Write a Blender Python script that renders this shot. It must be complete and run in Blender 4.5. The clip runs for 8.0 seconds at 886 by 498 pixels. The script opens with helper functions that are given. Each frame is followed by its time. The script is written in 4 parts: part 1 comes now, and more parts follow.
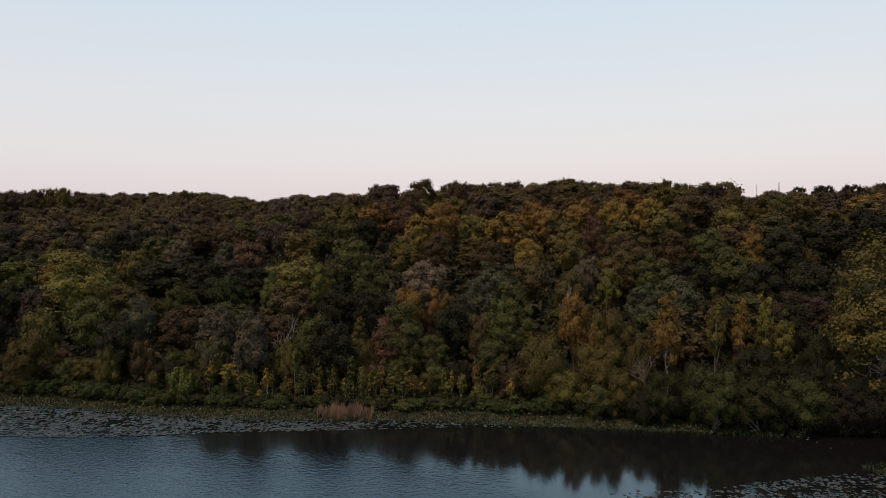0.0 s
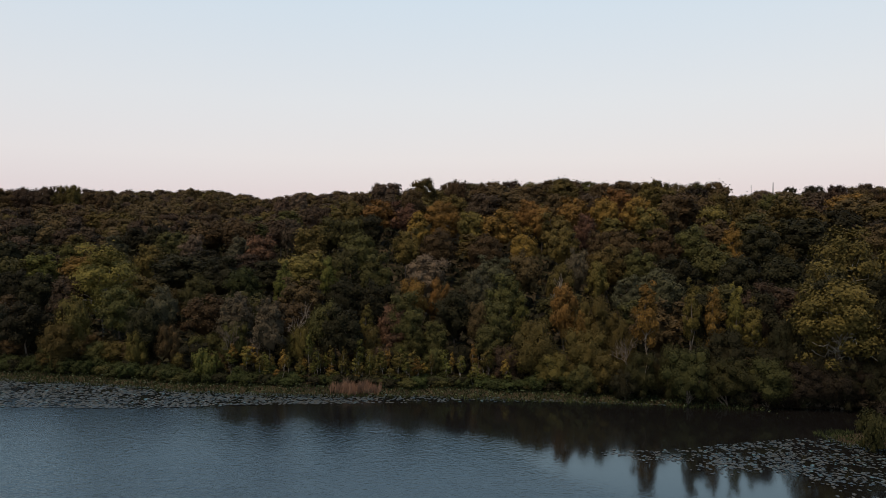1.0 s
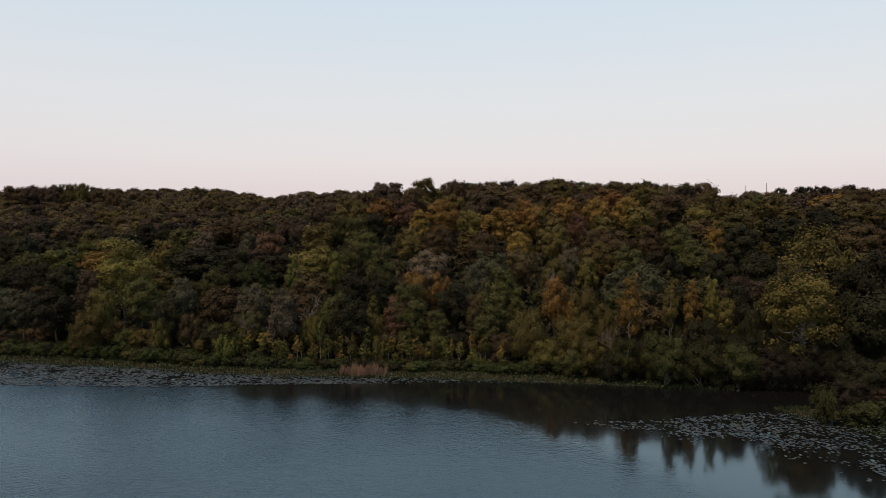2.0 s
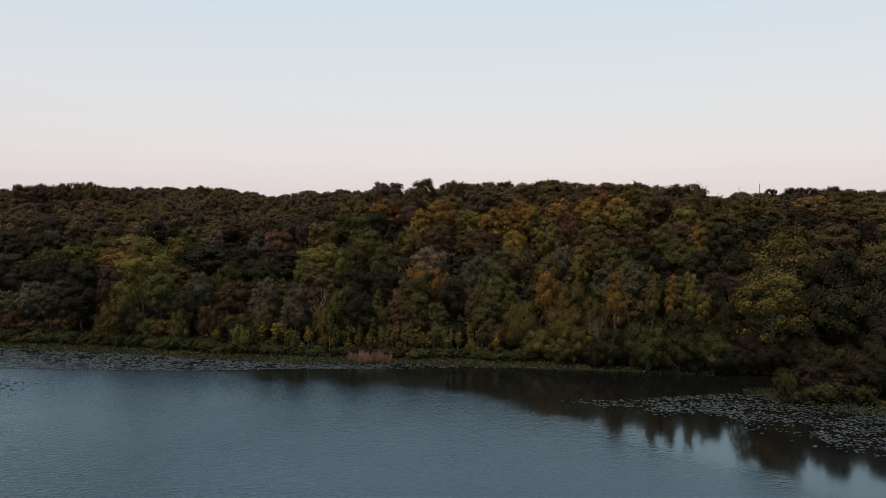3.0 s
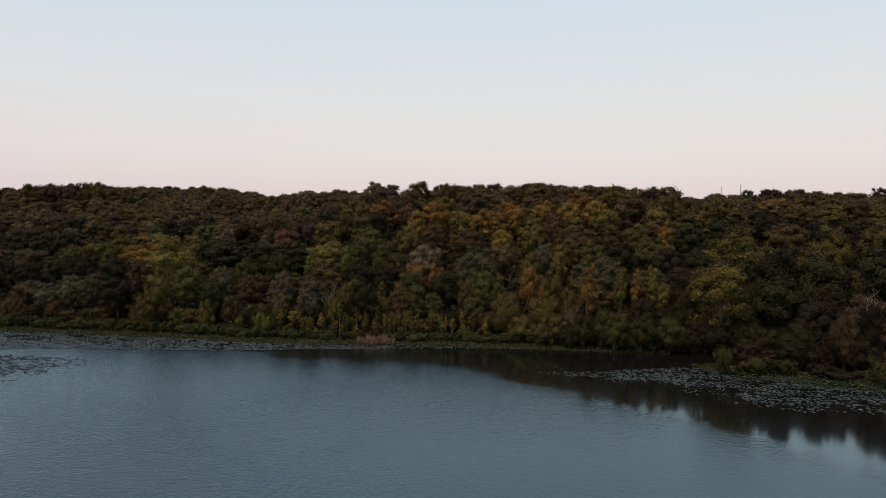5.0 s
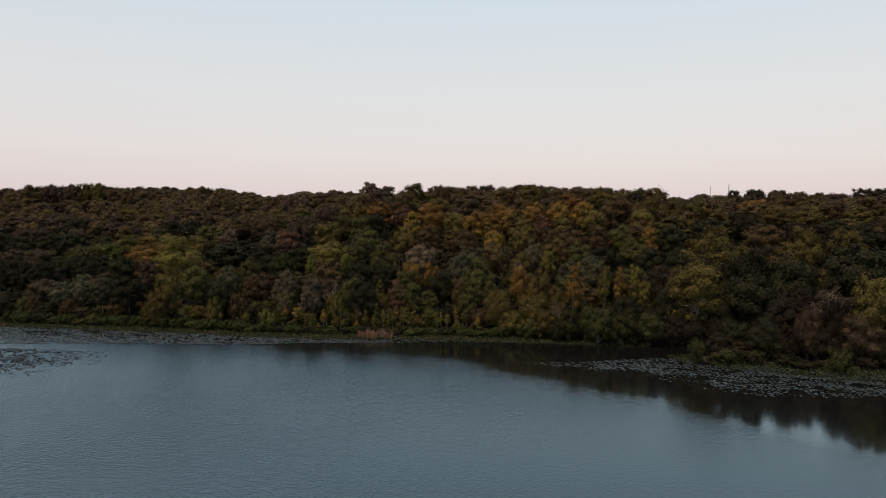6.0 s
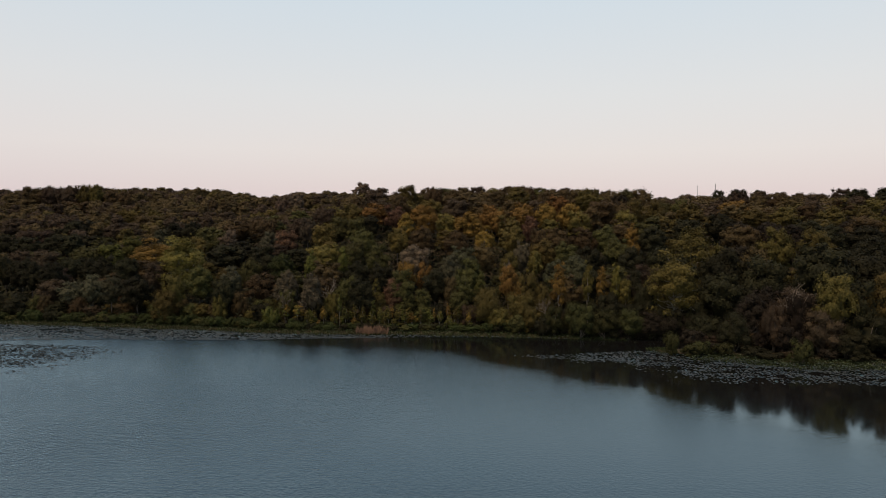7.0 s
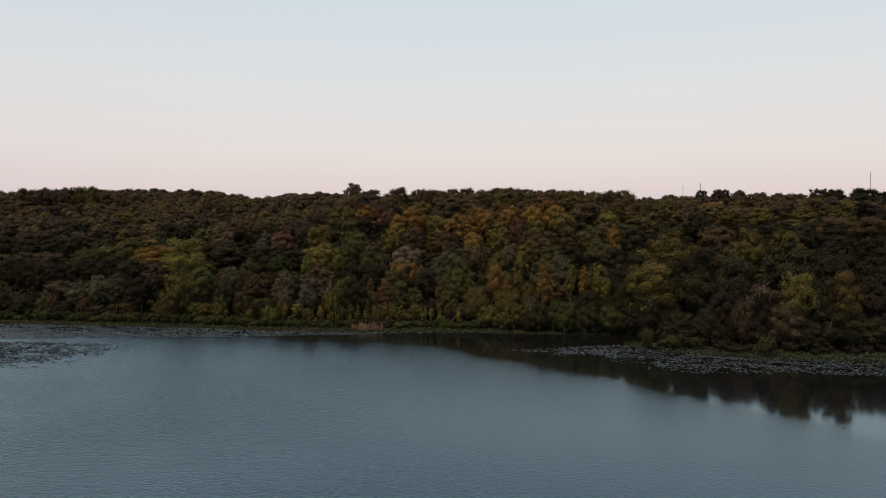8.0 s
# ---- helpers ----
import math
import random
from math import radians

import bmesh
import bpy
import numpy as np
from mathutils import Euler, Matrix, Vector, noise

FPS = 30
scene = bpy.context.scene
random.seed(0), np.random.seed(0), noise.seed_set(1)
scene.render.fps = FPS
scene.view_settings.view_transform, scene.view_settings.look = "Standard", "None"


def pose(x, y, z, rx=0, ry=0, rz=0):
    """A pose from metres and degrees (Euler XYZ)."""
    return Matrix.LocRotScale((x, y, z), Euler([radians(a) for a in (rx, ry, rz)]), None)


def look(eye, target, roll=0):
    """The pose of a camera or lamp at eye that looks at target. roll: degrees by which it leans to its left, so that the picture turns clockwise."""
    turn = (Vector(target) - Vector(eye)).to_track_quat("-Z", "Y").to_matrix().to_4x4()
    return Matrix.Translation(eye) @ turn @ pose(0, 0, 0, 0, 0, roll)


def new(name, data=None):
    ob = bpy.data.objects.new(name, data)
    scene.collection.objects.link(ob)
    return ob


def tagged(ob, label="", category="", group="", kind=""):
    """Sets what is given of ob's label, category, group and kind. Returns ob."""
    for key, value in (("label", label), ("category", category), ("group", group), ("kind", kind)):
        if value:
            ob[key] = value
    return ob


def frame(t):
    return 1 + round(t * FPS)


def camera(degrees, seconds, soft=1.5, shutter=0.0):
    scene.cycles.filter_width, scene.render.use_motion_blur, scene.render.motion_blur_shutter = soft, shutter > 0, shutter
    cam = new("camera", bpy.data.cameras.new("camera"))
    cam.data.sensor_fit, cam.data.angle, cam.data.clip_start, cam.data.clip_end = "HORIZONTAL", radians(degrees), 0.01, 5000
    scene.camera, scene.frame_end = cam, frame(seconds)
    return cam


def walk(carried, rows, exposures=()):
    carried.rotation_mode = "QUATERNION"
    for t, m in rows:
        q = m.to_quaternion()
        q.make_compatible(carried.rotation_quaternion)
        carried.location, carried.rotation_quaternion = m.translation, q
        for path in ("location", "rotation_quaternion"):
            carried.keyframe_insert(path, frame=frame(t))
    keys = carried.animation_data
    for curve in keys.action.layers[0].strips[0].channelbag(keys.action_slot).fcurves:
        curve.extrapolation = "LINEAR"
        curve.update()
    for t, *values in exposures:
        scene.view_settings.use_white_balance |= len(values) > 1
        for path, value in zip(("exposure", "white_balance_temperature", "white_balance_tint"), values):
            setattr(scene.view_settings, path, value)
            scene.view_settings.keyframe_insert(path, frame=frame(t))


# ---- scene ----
# ---- camera ----
cam = camera(66.7, 8.0, soft=0.8)
PATH = [  # seconds, place, yaw, pitch, roll
    (0, -2.089, 0.126, 26.306, 3.219, -1.139, -0.164),
    (0.5, -1.979, -5.014, 25.842, 3.181, -1.180, -0.054),
    (1, -1.899, -10.135, 25.454, 3.135, -1.218, 0.060),
    (1.5, -1.846, -15.239, 25.142, 3.077, -1.255, 0.173),
    (3, -1.814, -30.440, 24.649, 2.788, -1.364, 0.455),
    (3.5, -1.837, -35.469, 24.629, 2.642, -1.403, 0.516),
    (4, -1.872, -40.478, 24.678, 2.467, -1.443, 0.557),
    (4.5, -1.916, -45.466, 24.795, 2.260, -1.485, 0.576),
    (6, -2.073, -60.309, 25.518, 1.442, -1.629, 0.505),
    (6.5, -2.124, -65.213, 25.872, 1.101, -1.682, 0.443),
    (7, -2.170, -70.096, 26.277, 0.725, -1.739, 0.366),
    (7.5, -2.208, -74.957, 26.728, 0.317, -1.798, 0.280),
    (8, -2.235, -79.794, 27.220, -0.124, -1.861, 0.188),
]
walk(cam, [(t, pose(x, y, z, 0, 0, yaw) @ pose(0, 0, 0, 90 + pitch) @ pose(0, 0, 0, 0, 0, roll)) for t, x, y, z, yaw, pitch, roll in PATH],
     exposures=[(0, 0.0, 6500, 10), (8, -0.05, 6720, 10)])

# ---- dusk sky, sun just down behind the viewer ----
world = bpy.data.worlds.new("dusk")
scene.world = world
world.use_nodes = True
wn, wl = world.node_tree.nodes, world.node_tree.links
wn.clear()
w_out, w_bg = wn.new("ShaderNodeOutputWorld"), wn.new("ShaderNodeBackground")
w_coord, w_sep, w_ramp = wn.new("ShaderNodeTexCoord"), wn.new("ShaderNodeSeparateXYZ"), wn.new("ShaderNodeValToRGB")
w_sky, w_scale, w_mix = wn.new("ShaderNodeTexSky"), wn.new("ShaderNodeVectorMath"), wn.new("ShaderNodeMix")
w_sky.sky_type, w_sky.sun_disc, w_sky.sun_elevation, w_sky.sun_rotation = "NISHITA", False, radians(1.5), radians(195)
w_scale.operation = "SCALE"
w_scale.inputs[3].default_value = 0.8
w_mix.data_type = "RGBA"
w_mix.inputs[0].default_value = 0.06
SKY = [(0.0, (0.64, 0.56, 0.62)), (0.05, (0.705, 0.64, 0.695)), (0.11, (0.755, 0.72, 0.755)), (0.19, (0.73, 0.745, 0.79)), (0.33, (0.635, 0.73, 0.825)), (0.45, (0.41, 0.58, 0.77)), (1.0, (0.20, 0.37, 0.64))]
while len(w_ramp.color_ramp.elements) < len(SKY):
    w_ramp.color_ramp.elements.new(0.5)
for e, (at, c) in zip(w_ramp.color_ramp.elements, SKY):
    e.position, e.color = at, (*c, 1)
wl.new(w_coord.outputs["Generated"], w_sep.inputs[0])
wl.new(w_sep.outputs["Z"], w_ramp.inputs[0])
wl.new(w_sky.outputs[0], w_scale.inputs[0])
wl.new(w_ramp.outputs[0], w_mix.inputs[6])
wl.new(w_scale.outputs[0], w_mix.inputs[7])
wl.new(w_mix.outputs[2], w_bg.inputs[0])
wl.new(w_bg.outputs[0], w_out.inputs[0])
w_bg.inputs[1].default_value = 1.0

sun = new("sun", bpy.data.lights.new("sun", "SUN"))
sun.data.energy, sun.data.angle, sun.data.color = 4.5, radians(26), (1.0, 0.752, 0.52)
sun.matrix_world = look((-80, 28, 240), (0, 100, 0))


# ---- materials ----
def material(name):
    m = bpy.data.materials.new(name)
    m.use_nodes = True
    n = m.node_tree.nodes
    return m, n, m.node_tree.links, n["Principled BSDF"]


def leaf_material(name, colour, spread=0.34, through_light=0.12):
    """Foliage: every leaf clump differs a little, every tree a little, with some light passing through."""
    m, n, l, b = material(name)
    geo, info, ramp = n.new("ShaderNodeNewGeometry"), n.new("ShaderNodeObjectInfo"), n.new("ShaderNodeValToRGB")
    r, g, bl = colour
    ramp.color_ramp.elements[0].color = (r * (1 - spread), g * (1 - spread * 0.9), bl * (1 - spread * 0.8), 1)
    ramp.color_ramp.elements[1].color = (r * (1 + spread), g * (1 + spread * 0.9), bl * (1 + spread * 0.6), 1)
    hsv = n.new("ShaderNodeHueSaturation")
    hue, val = n.new("ShaderNodeMapRange"), n.new("ShaderNodeMapRange")
    hue.inputs[3].default_value, hue.inputs[4].default_value = 0.487, 0.513
    val.inputs[3].default_value, val.inputs[4].default_value = 0.78, 1.26
    tr, mix = n.new("ShaderNodeBsdfTranslucent"), n.new("ShaderNodeMixShader")
    co, clump, blend = n.new("ShaderNodeTexCoord"), n.new("ShaderNodeTexNoise"), n.new("ShaderNodeMix")
    clump.inputs["Scale"].default_value, clump.inputs["Detail"].default_value = 0.55, 1
    wide = n.new("ShaderNodeMapRange")
    wide.inputs[1].default_value, wide.inputs[2].default_value = 0.34, 0.66
    blend.inputs[0].default_value = 0.35
    l.new(co.outputs["Object"], clump.inputs["Vector"])
    l.new(clump.outputs[0], wide.inputs[0])
    l.new(wide.outputs[0], blend.inputs[2])
    l.new(geo.outputs["Random Per Island"], blend.inputs[3])
    l.new(blend.outputs[0], ramp.inputs[0])
    l.new(ramp.outputs[0], hsv.inputs["Color"])
    l.new(info.outputs["Random"], hue.inputs[0])
    l.new(info.outputs["Random"], val.inputs[0])
    l.new(hue.outputs[0], hsv.inputs["Hue"])
    l.new(val.outputs[0], hsv.inputs["Value"])
    l.new(hsv.outputs[0], b.inputs["Base Color"])
    l.new(hsv.outputs[0], tr.inputs[0])
    b.inputs["Roughness"].default_value = 0.8
    b.inputs["Specular IOR Level"].default_value = 0.08
    mix.inputs[0].default_value = through_light
    l.new(b.outputs[0], mix.inputs[1])
    l.new(tr.outputs[0], mix.inputs[2])
    l.new(mix.outputs[0], n["Material Output"].inputs[0])
    return m


def mottled(name, low, high, scale, rough, bump=0.3, metal=0.0):
    """Two scales of noise between two colours, with a fine relief."""
    m, n, l, b = material(name)
    co, big, fine, ramp, bmp = n.new("ShaderNodeTexCoord"), n.new("ShaderNodeTexNoise"), n.new("ShaderNodeTexNoise"), n.new("ShaderNodeValToRGB"), n.new("ShaderNodeBump")
    big.inputs["Scale"].default_value, fine.inputs["Scale"].default_value = scale, scale * 11
    add = n.new("ShaderNodeMath")
    add.operation = "MULTIPLY_ADD"
    add.inputs[1].default_value = 0.4
    for t in (big, fine):
        t.inputs["Detail"].default_value = 4
        l.new(co.outputs["Object"], t.inputs["Vector"])
    ramp.color_ramp.elements[0].position, ramp.color_ramp.elements[0].color = 0.5, (*low, 1)
    ramp.color_ramp.elements[1].position, ramp.color_ramp.elements[1].color = 0.9, (*high, 1)
    l.new(fine.outputs[0], add.inputs[0])
    l.new(big.outputs[0], add.inputs[2])
    l.new(add.outputs[0], ramp.inputs[0])
    l.new(ramp.outputs[0], b.inputs["Base Color"])
    bmp.inputs["Strength"].default_value = bump
    l.new(fine.outputs[0], bmp.inputs["Height"])
    l.new(bmp.outputs[0], b.inputs["Normal"])
    b.inputs["Roughness"].default_value, b.inputs["Metallic"].default_value = rough, metal
    b.inputs["Specular IOR Level"].default_value = 0.05 if rough > 0.7 else 0.4
    return m


# the darkest brown, and dark in places, carry deep shade in the leaf colour
LEAF = {
    "gold": (0.222, 0.142, 0.036), "goldolive": (0.128, 0.100, 0.031), "lime": (0.104, 0.106, 0.028), "olive": (0.095, 0.076, 0.024),
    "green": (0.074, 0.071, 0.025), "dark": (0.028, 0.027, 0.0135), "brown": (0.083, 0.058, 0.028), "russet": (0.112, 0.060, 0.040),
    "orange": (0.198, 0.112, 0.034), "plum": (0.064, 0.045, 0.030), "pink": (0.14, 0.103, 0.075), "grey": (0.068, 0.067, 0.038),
    "greybrown": (0.095, 0.077, 0.052), "pale": (0.105, 0.102, 0.062), "fern": (0.048, 0.060, 0.020), "moss": (0.046, 0.047, 0.017), "shade_umber": (0.028, 0.0215, 0.015), "amber": (0.146, 0.124, 0.034),
}
WORD = {
    "gold": "golden yellow", "goldolive": "dull golden", "lime": "yellow-green", "olive": "olive green", "green": "green", "dark": "dark green",
    "brown": "brownish", "russet": "russet red", "orange": "orange", "plum": "dark purplish brown", "pink": "pale pinkish brown", "grey": "grey-green",
    "greybrown": "grey-brown", "pale": "pale silvery green", "fern": "fresh green", "moss": "mossy green", "shade_umber": "shade-darkened brown", "amber": "amber and olive",
}
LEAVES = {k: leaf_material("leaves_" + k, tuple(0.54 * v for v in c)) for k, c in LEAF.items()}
BARK = mottled("bark", (0.05, 0.042, 0.034), (0.13, 0.11, 0.09), 1.5, 0.9)
PALE_BARK = mottled("pale_bark", (0.16, 0.14, 0.115), (0.36, 0.33, 0.28), 1.2, 0.8)
WHITE_BARK = mottled("white_bark", (0.16, 0.145, 0.12), (0.40, 0.37, 0.32), 1.2, 0.8)
TAN_BARK = mottled("tan_bark", (0.09, 0.075, 0.06), (0.22, 0.19, 0.155), 1.2, 0.8)
SOIL = mottled("soil", (0.016, 0.013, 0.009), (0.042, 0.034, 0.020), 0.25, 0.95)
REED = leaf_material("dry_reeds", (0.20, 0.132, 0.090), 0.5, 0.15)
MARSH = leaf_material("marsh_green", (0.026, 0.034, 0.014), 0.6, 0.2)
LOTUS = leaf_material("lotus_leaves", (0.048, 0.064, 0.038), 0.5, 0.1)
STEEL = mottled("weathered_steel", (0.30, 0.30, 0.31), (0.45, 0.45, 0.45), 2.0, 0.6, metal=0.6)


def pad_material(name, tone, wax):
    m, n, l, b = material(name)
    geo, info, add, ramp = n.new("ShaderNodeNewGeometry"), n.new("ShaderNodeObjectInfo"), n.new("ShaderNodeMath"), n.new("ShaderNodeValToRGB")
    add.operation = "ADD"
    l.new(geo.outputs["Random Per Island"], add.inputs[0])
    l.new(info.outputs["Random"], add.inputs[1])
    half = n.new("ShaderNodeMath")
    half.operation = "FRACT"
    l.new(add.outputs[0], half.inputs[0])
    l.new(half.outputs[0], ramp.inputs[0])
    ramp.color_ramp.elements[0].color = (0.020 * tone, 0.037 * tone, 0.050 * tone, 1)
    ramp.color_ramp.elements[1].color = (0.044 * tone, 0.108 * tone, 0.132 * tone, 1)
    brown = ramp.color_ramp.elements.new(0.93)
    brown.color = (0.045 * tone, 0.044 * tone, 0.034 * tone, 1)
    l.new(ramp.outputs[0], b.inputs["Base Color"])
    b.inputs["Roughness"].default_value = 0.5
    b.inputs["Specular IOR Level"].default_value = wax
    return m


def water_material():
    """Dark lake water; wind ripples lie in broad patches, with calm water in the lee of the point of land."""
    m, n, l, b = material("lake_water")
    b.inputs["Base Color"].default_value = (0.0045, 0.0042, 0.0042, 1)
    b.inputs["Roughness"].default_value, b.inputs["Specular IOR Level"].default_value = 0.9, 0.0
    gloss, fresnel, coat = n.new("ShaderNodeBsdfGlossy"), n.new("ShaderNodeFresnel"), n.new("ShaderNodeMixShader")
    gloss.inputs["Color"].default_value = (0.735, 0.925, 1.0, 1)
    fresnel.inputs["IOR"].default_value = 1.84
    l.new(fresnel.outputs[0], coat.inputs[0])
    l.new(b.outputs[0], coat.inputs[1])
    l.new(gloss.outputs[0], coat.inputs[2])
    l.new(coat.outputs[0], n["Material Output"].inputs[0])
    co, mp, wave, swell, patch = (n.new("ShaderNodeTexCoord"), n.new("ShaderNodeMapping"), n.new("ShaderNodeTexNoise"), n.new("ShaderNodeTexNoise"), n.new("ShaderNodeTexNoise"))
    mp.inputs["Scale"].default_value = (0.8, 1.0, 1.0)
    mp.inputs["Rotation"].default_value = (0, 0, radians(18))
    l.new(co.outputs["Object"], mp.inputs[0])
    for t, s, d in ((wave, 2.3, 3), (swell, 0.9, 2)):
        l.new(mp.outputs[0], t.inputs["Vector"])
        t.inputs["Scale"].default_value, t.inputs["Detail"].default_value = s, d
    l.new(co.outputs["Object"], patch.inputs["Vector"])
    patch.inputs["Scale"].default_value, patch.inputs["Detail"].default_value = 0.022, 2
    area = n.new("ShaderNodeMapRange")
    area.inputs[1].default_value, area.inputs[2].default_value, area.inputs[3].default_value, area.inputs[4].default_value = 0.40, 0.62, 0.5, 1.0
    l.new(patch.outputs[0], area.inputs[0])
    mix = n.new("ShaderNodeMath")
    mix.operation = "MULTIPLY_ADD"
    mix.inputs[1].default_value = 0.5
    l.new(swell.outputs[0], mix.inputs[0])
    l.new(wave.outputs[0], mix.inputs[2])
    bmp = n.new("ShaderNodeBump")
    bmp.inputs["Distance"].default_value = 0.09
    both = n.new("ShaderNodeMath")
    both.operation = "MULTIPLY"

    ragged = n.new("ShaderNodeTexNoise")
    ragged.inputs["Scale"].default_value, ragged.inputs["Detail"].default_value = 0.045, 3
    l.new(co.outputs["Object"], ragged.inputs["Vector"])

    def stretch(way, start, end, top=1.0):
        """0 to the top value from one line on the water to another, with a wavering edge."""
        dot, ramp = n.new("ShaderNodeVectorMath"), n.new("ShaderNodeMapRange")
        dot.operation, ramp.interpolation_type = "DOT_PRODUCT", "SMOOTHSTEP"
        dot.inputs[1].default_value = way
        l.new(co.outputs["Object"], dot.inputs[0])
        sway = n.new("ShaderNodeMath")
        sway.operation, sway.inputs[1].default_value = "MULTIPLY_ADD", 22.0
        l.new(ragged.outputs[0], sway.inputs[0])
        l.new(dot.outputs["Value"], sway.inputs[2])
        l.new(sway.outputs[0], ramp.inputs[0])
        ramp.inputs[1].default_value, ramp.inputs[2].default_value = start + 11.0, end + 11.0
        ramp.inputs[4].default_value = top
        return ramp.outputs[0]

    def joined(how, p, q):
        node = n.new("ShaderNodeMath")
        node.operation = how
        l.new(p, node.inputs[0])
        l.new(q, node.inputs[1])
        return node.outputs[0]

    behind_point = stretch((1.0, 0.82, 0), 45, 65)
    by_shore = stretch((0.28, 1.0, 0), 56, 80)
    mirror = joined("MAXIMUM", behind_point, stretch((0.28, 1.0, 0), 52, 78, 0.6))
    among_pads = joined("MULTIPLY", stretch((-1.0, 0, 0), 72, 104), stretch((-0.35, 1.0, 0), 64, 100))
    calm = joined("MAXIMUM", joined("MAXIMUM", behind_point, by_shore), among_pads)
    lee, fine = n.new("ShaderNodeMapRange"), n.new("ShaderNodeMapRange")
    lee.inputs[1].default_value, lee.inputs[3].default_value, lee.inputs[4].default_value = 0.55, 1.0, 0.05
    fine.inputs[3].default_value, fine.inputs[4].default_value = 0.22, 0.075
    l.new(calm, lee.inputs[0])
    l.new(mirror, fine.inputs[0])
    l.new(fine.outputs[0], gloss.inputs["Roughness"])
    l.new(lee.outputs[0], both.inputs[0])
    fetch = n.new("ShaderNodeMapRange")
    fetch.inputs[3].default_value, fetch.inputs[4].default_value = 2.3, 0.45
    l.new(stretch((1.0, 0, 0), -60, 15), fetch.inputs[0])
    l.new(joined("MULTIPLY", area.outputs[0], fetch.outputs[0]), both.inputs[1])
    l.new(both.outputs[0], bmp.inputs["Strength"])
    l.new(mix.outputs[0], bmp.inputs["Height"])
    l.new(bmp.outputs[0], gloss.inputs["Normal"])
    l.new(bmp.outputs[0], fresnel.inputs["Normal"])
    return m


# second pad material: same leaves, with shadow and dark reflection put into the tone
PAD, SHADED_PAD, WATER = pad_material("lily_pad", 0.85, 0.35), pad_material("shaded_lily_pad", 0.4, 0.05), water_material()


# ---- mesh tools ----
def mesh_of(name, verts, faces, mat, flat=True):
    """A mesh from an array of points and arrays of faces, each array with one count of corners."""
    me = bpy.data.meshes.new(name)
    faces = [f for f in faces if len(f)]
    me.vertices.add(len(verts))
    me.vertices.foreach_set("co", np.ascontiguousarray(verts, dtype=np.float32).ravel())
    loops = np.concatenate([f.ravel() for f in faces])
    sizes = np.concatenate([np.full(len(f), f.shape[1]) for f in faces])
    me.loops.add(len(loops))
    me.loops.foreach_set("vertex_index", loops.astype(np.int32))
    me.polygons.add(len(sizes))
    me.polygons.foreach_set("loop_start", (np.cumsum(sizes) - sizes).astype(np.int32))
    me.polygons.foreach_set("use_smooth", np.full(len(sizes), not flat))
    me.materials.append(mat)
    me.update(calc_edges=True)
    me.validate()
    return me


def part(name, me, parent, label="", mat=None):
    ob = new(name, me)
    ob.parent = parent
    if mat:
        ob.material_slots[0].link = "OBJECT"
        ob.material_slots[0].material = mat
    return tagged(ob, label)


def join(pieces):
    """Pieces of (points, [faces, ...]) as one."""
    verts, quads, off = [], {}, 0
    for v, fs in pieces:
        for f in fs:
            if len(f):
                quads.setdefault(f.shape[1], []).append(f + off)
        verts.append(v)
        off += len(v)
    return np.concatenate(verts), [np.concatenate(q) for q in quads.values()]


def unit(v):
    return v / np.maximum(np.linalg.norm(v, axis=-1, keepdims=True), 1e-9)


def cards(rng, at, normal, length, width, droop=0.0, stray=0.26, dome=None):
    """Leaf sprays: small three-cornered blades at the given places, turned about the given normals."""
    n = len(at)
    if dome is not None:
        normal = unit(normal) * 0.8 + unit(dome) * 0.4
    normal = unit(unit(normal) + rng.normal(0, stray, (n, 3)))
    t = unit(np.cross(normal, rng.normal(0, 1, (n, 3))))
    if droop:
        t = unit(t * (1 - droop) + np.array([0, 0, -droop]))
        normal = unit(normal - t * np.sum(normal * t, axis=1, keepdims=True))
    b = np.cross(normal, t)
    size = rng.uniform(0.7, 1.35, (n, 1))
    a, c = t * length * 0.62 * size, b * width * 0.62 * size
    skew = rng.uniform(-0.5, 0.5, (n, 1))
    v = np.stack([at - a * 0.75 - c, at + a + c * skew, at - a * (0.75 + skew) + c], axis=1).reshape(-1, 3)
    return v, [np.arange(n * 3).reshape(n, 3)]


PHI = (1 + 5 ** 0.5) / 2
ICO_V = unit(np.array([(-1, PHI, 0), (1, PHI, 0), (-1, -PHI, 0), (1, -PHI, 0), (0, -1, PHI), (0, 1, PHI), (0, -1, -PHI), (0, 1, -PHI), (PHI, 0, -1), (PHI, 0, 1), (-PHI, 0, -1), (-PHI, 0, 1)]))
ICO_F = np.array([(i, j, k) for i in range(12) for j in range(i + 1, 12) for k in range(j + 1, 12)
                  if max(np.linalg.norm(ICO_V[i] - ICO_V[j]), np.linalg.norm(ICO_V[j] - ICO_V[k]), np.linalg.norm(ICO_V[i] - ICO_V[k])) < 1.1])


def lump(rng, at, radius):
    """The dense heart of a leaf mass, hidden among the sprays."""
    return at + ICO_V * radius * rng.uniform(0.75, 1.1, (12, 1)), [ICO_F]


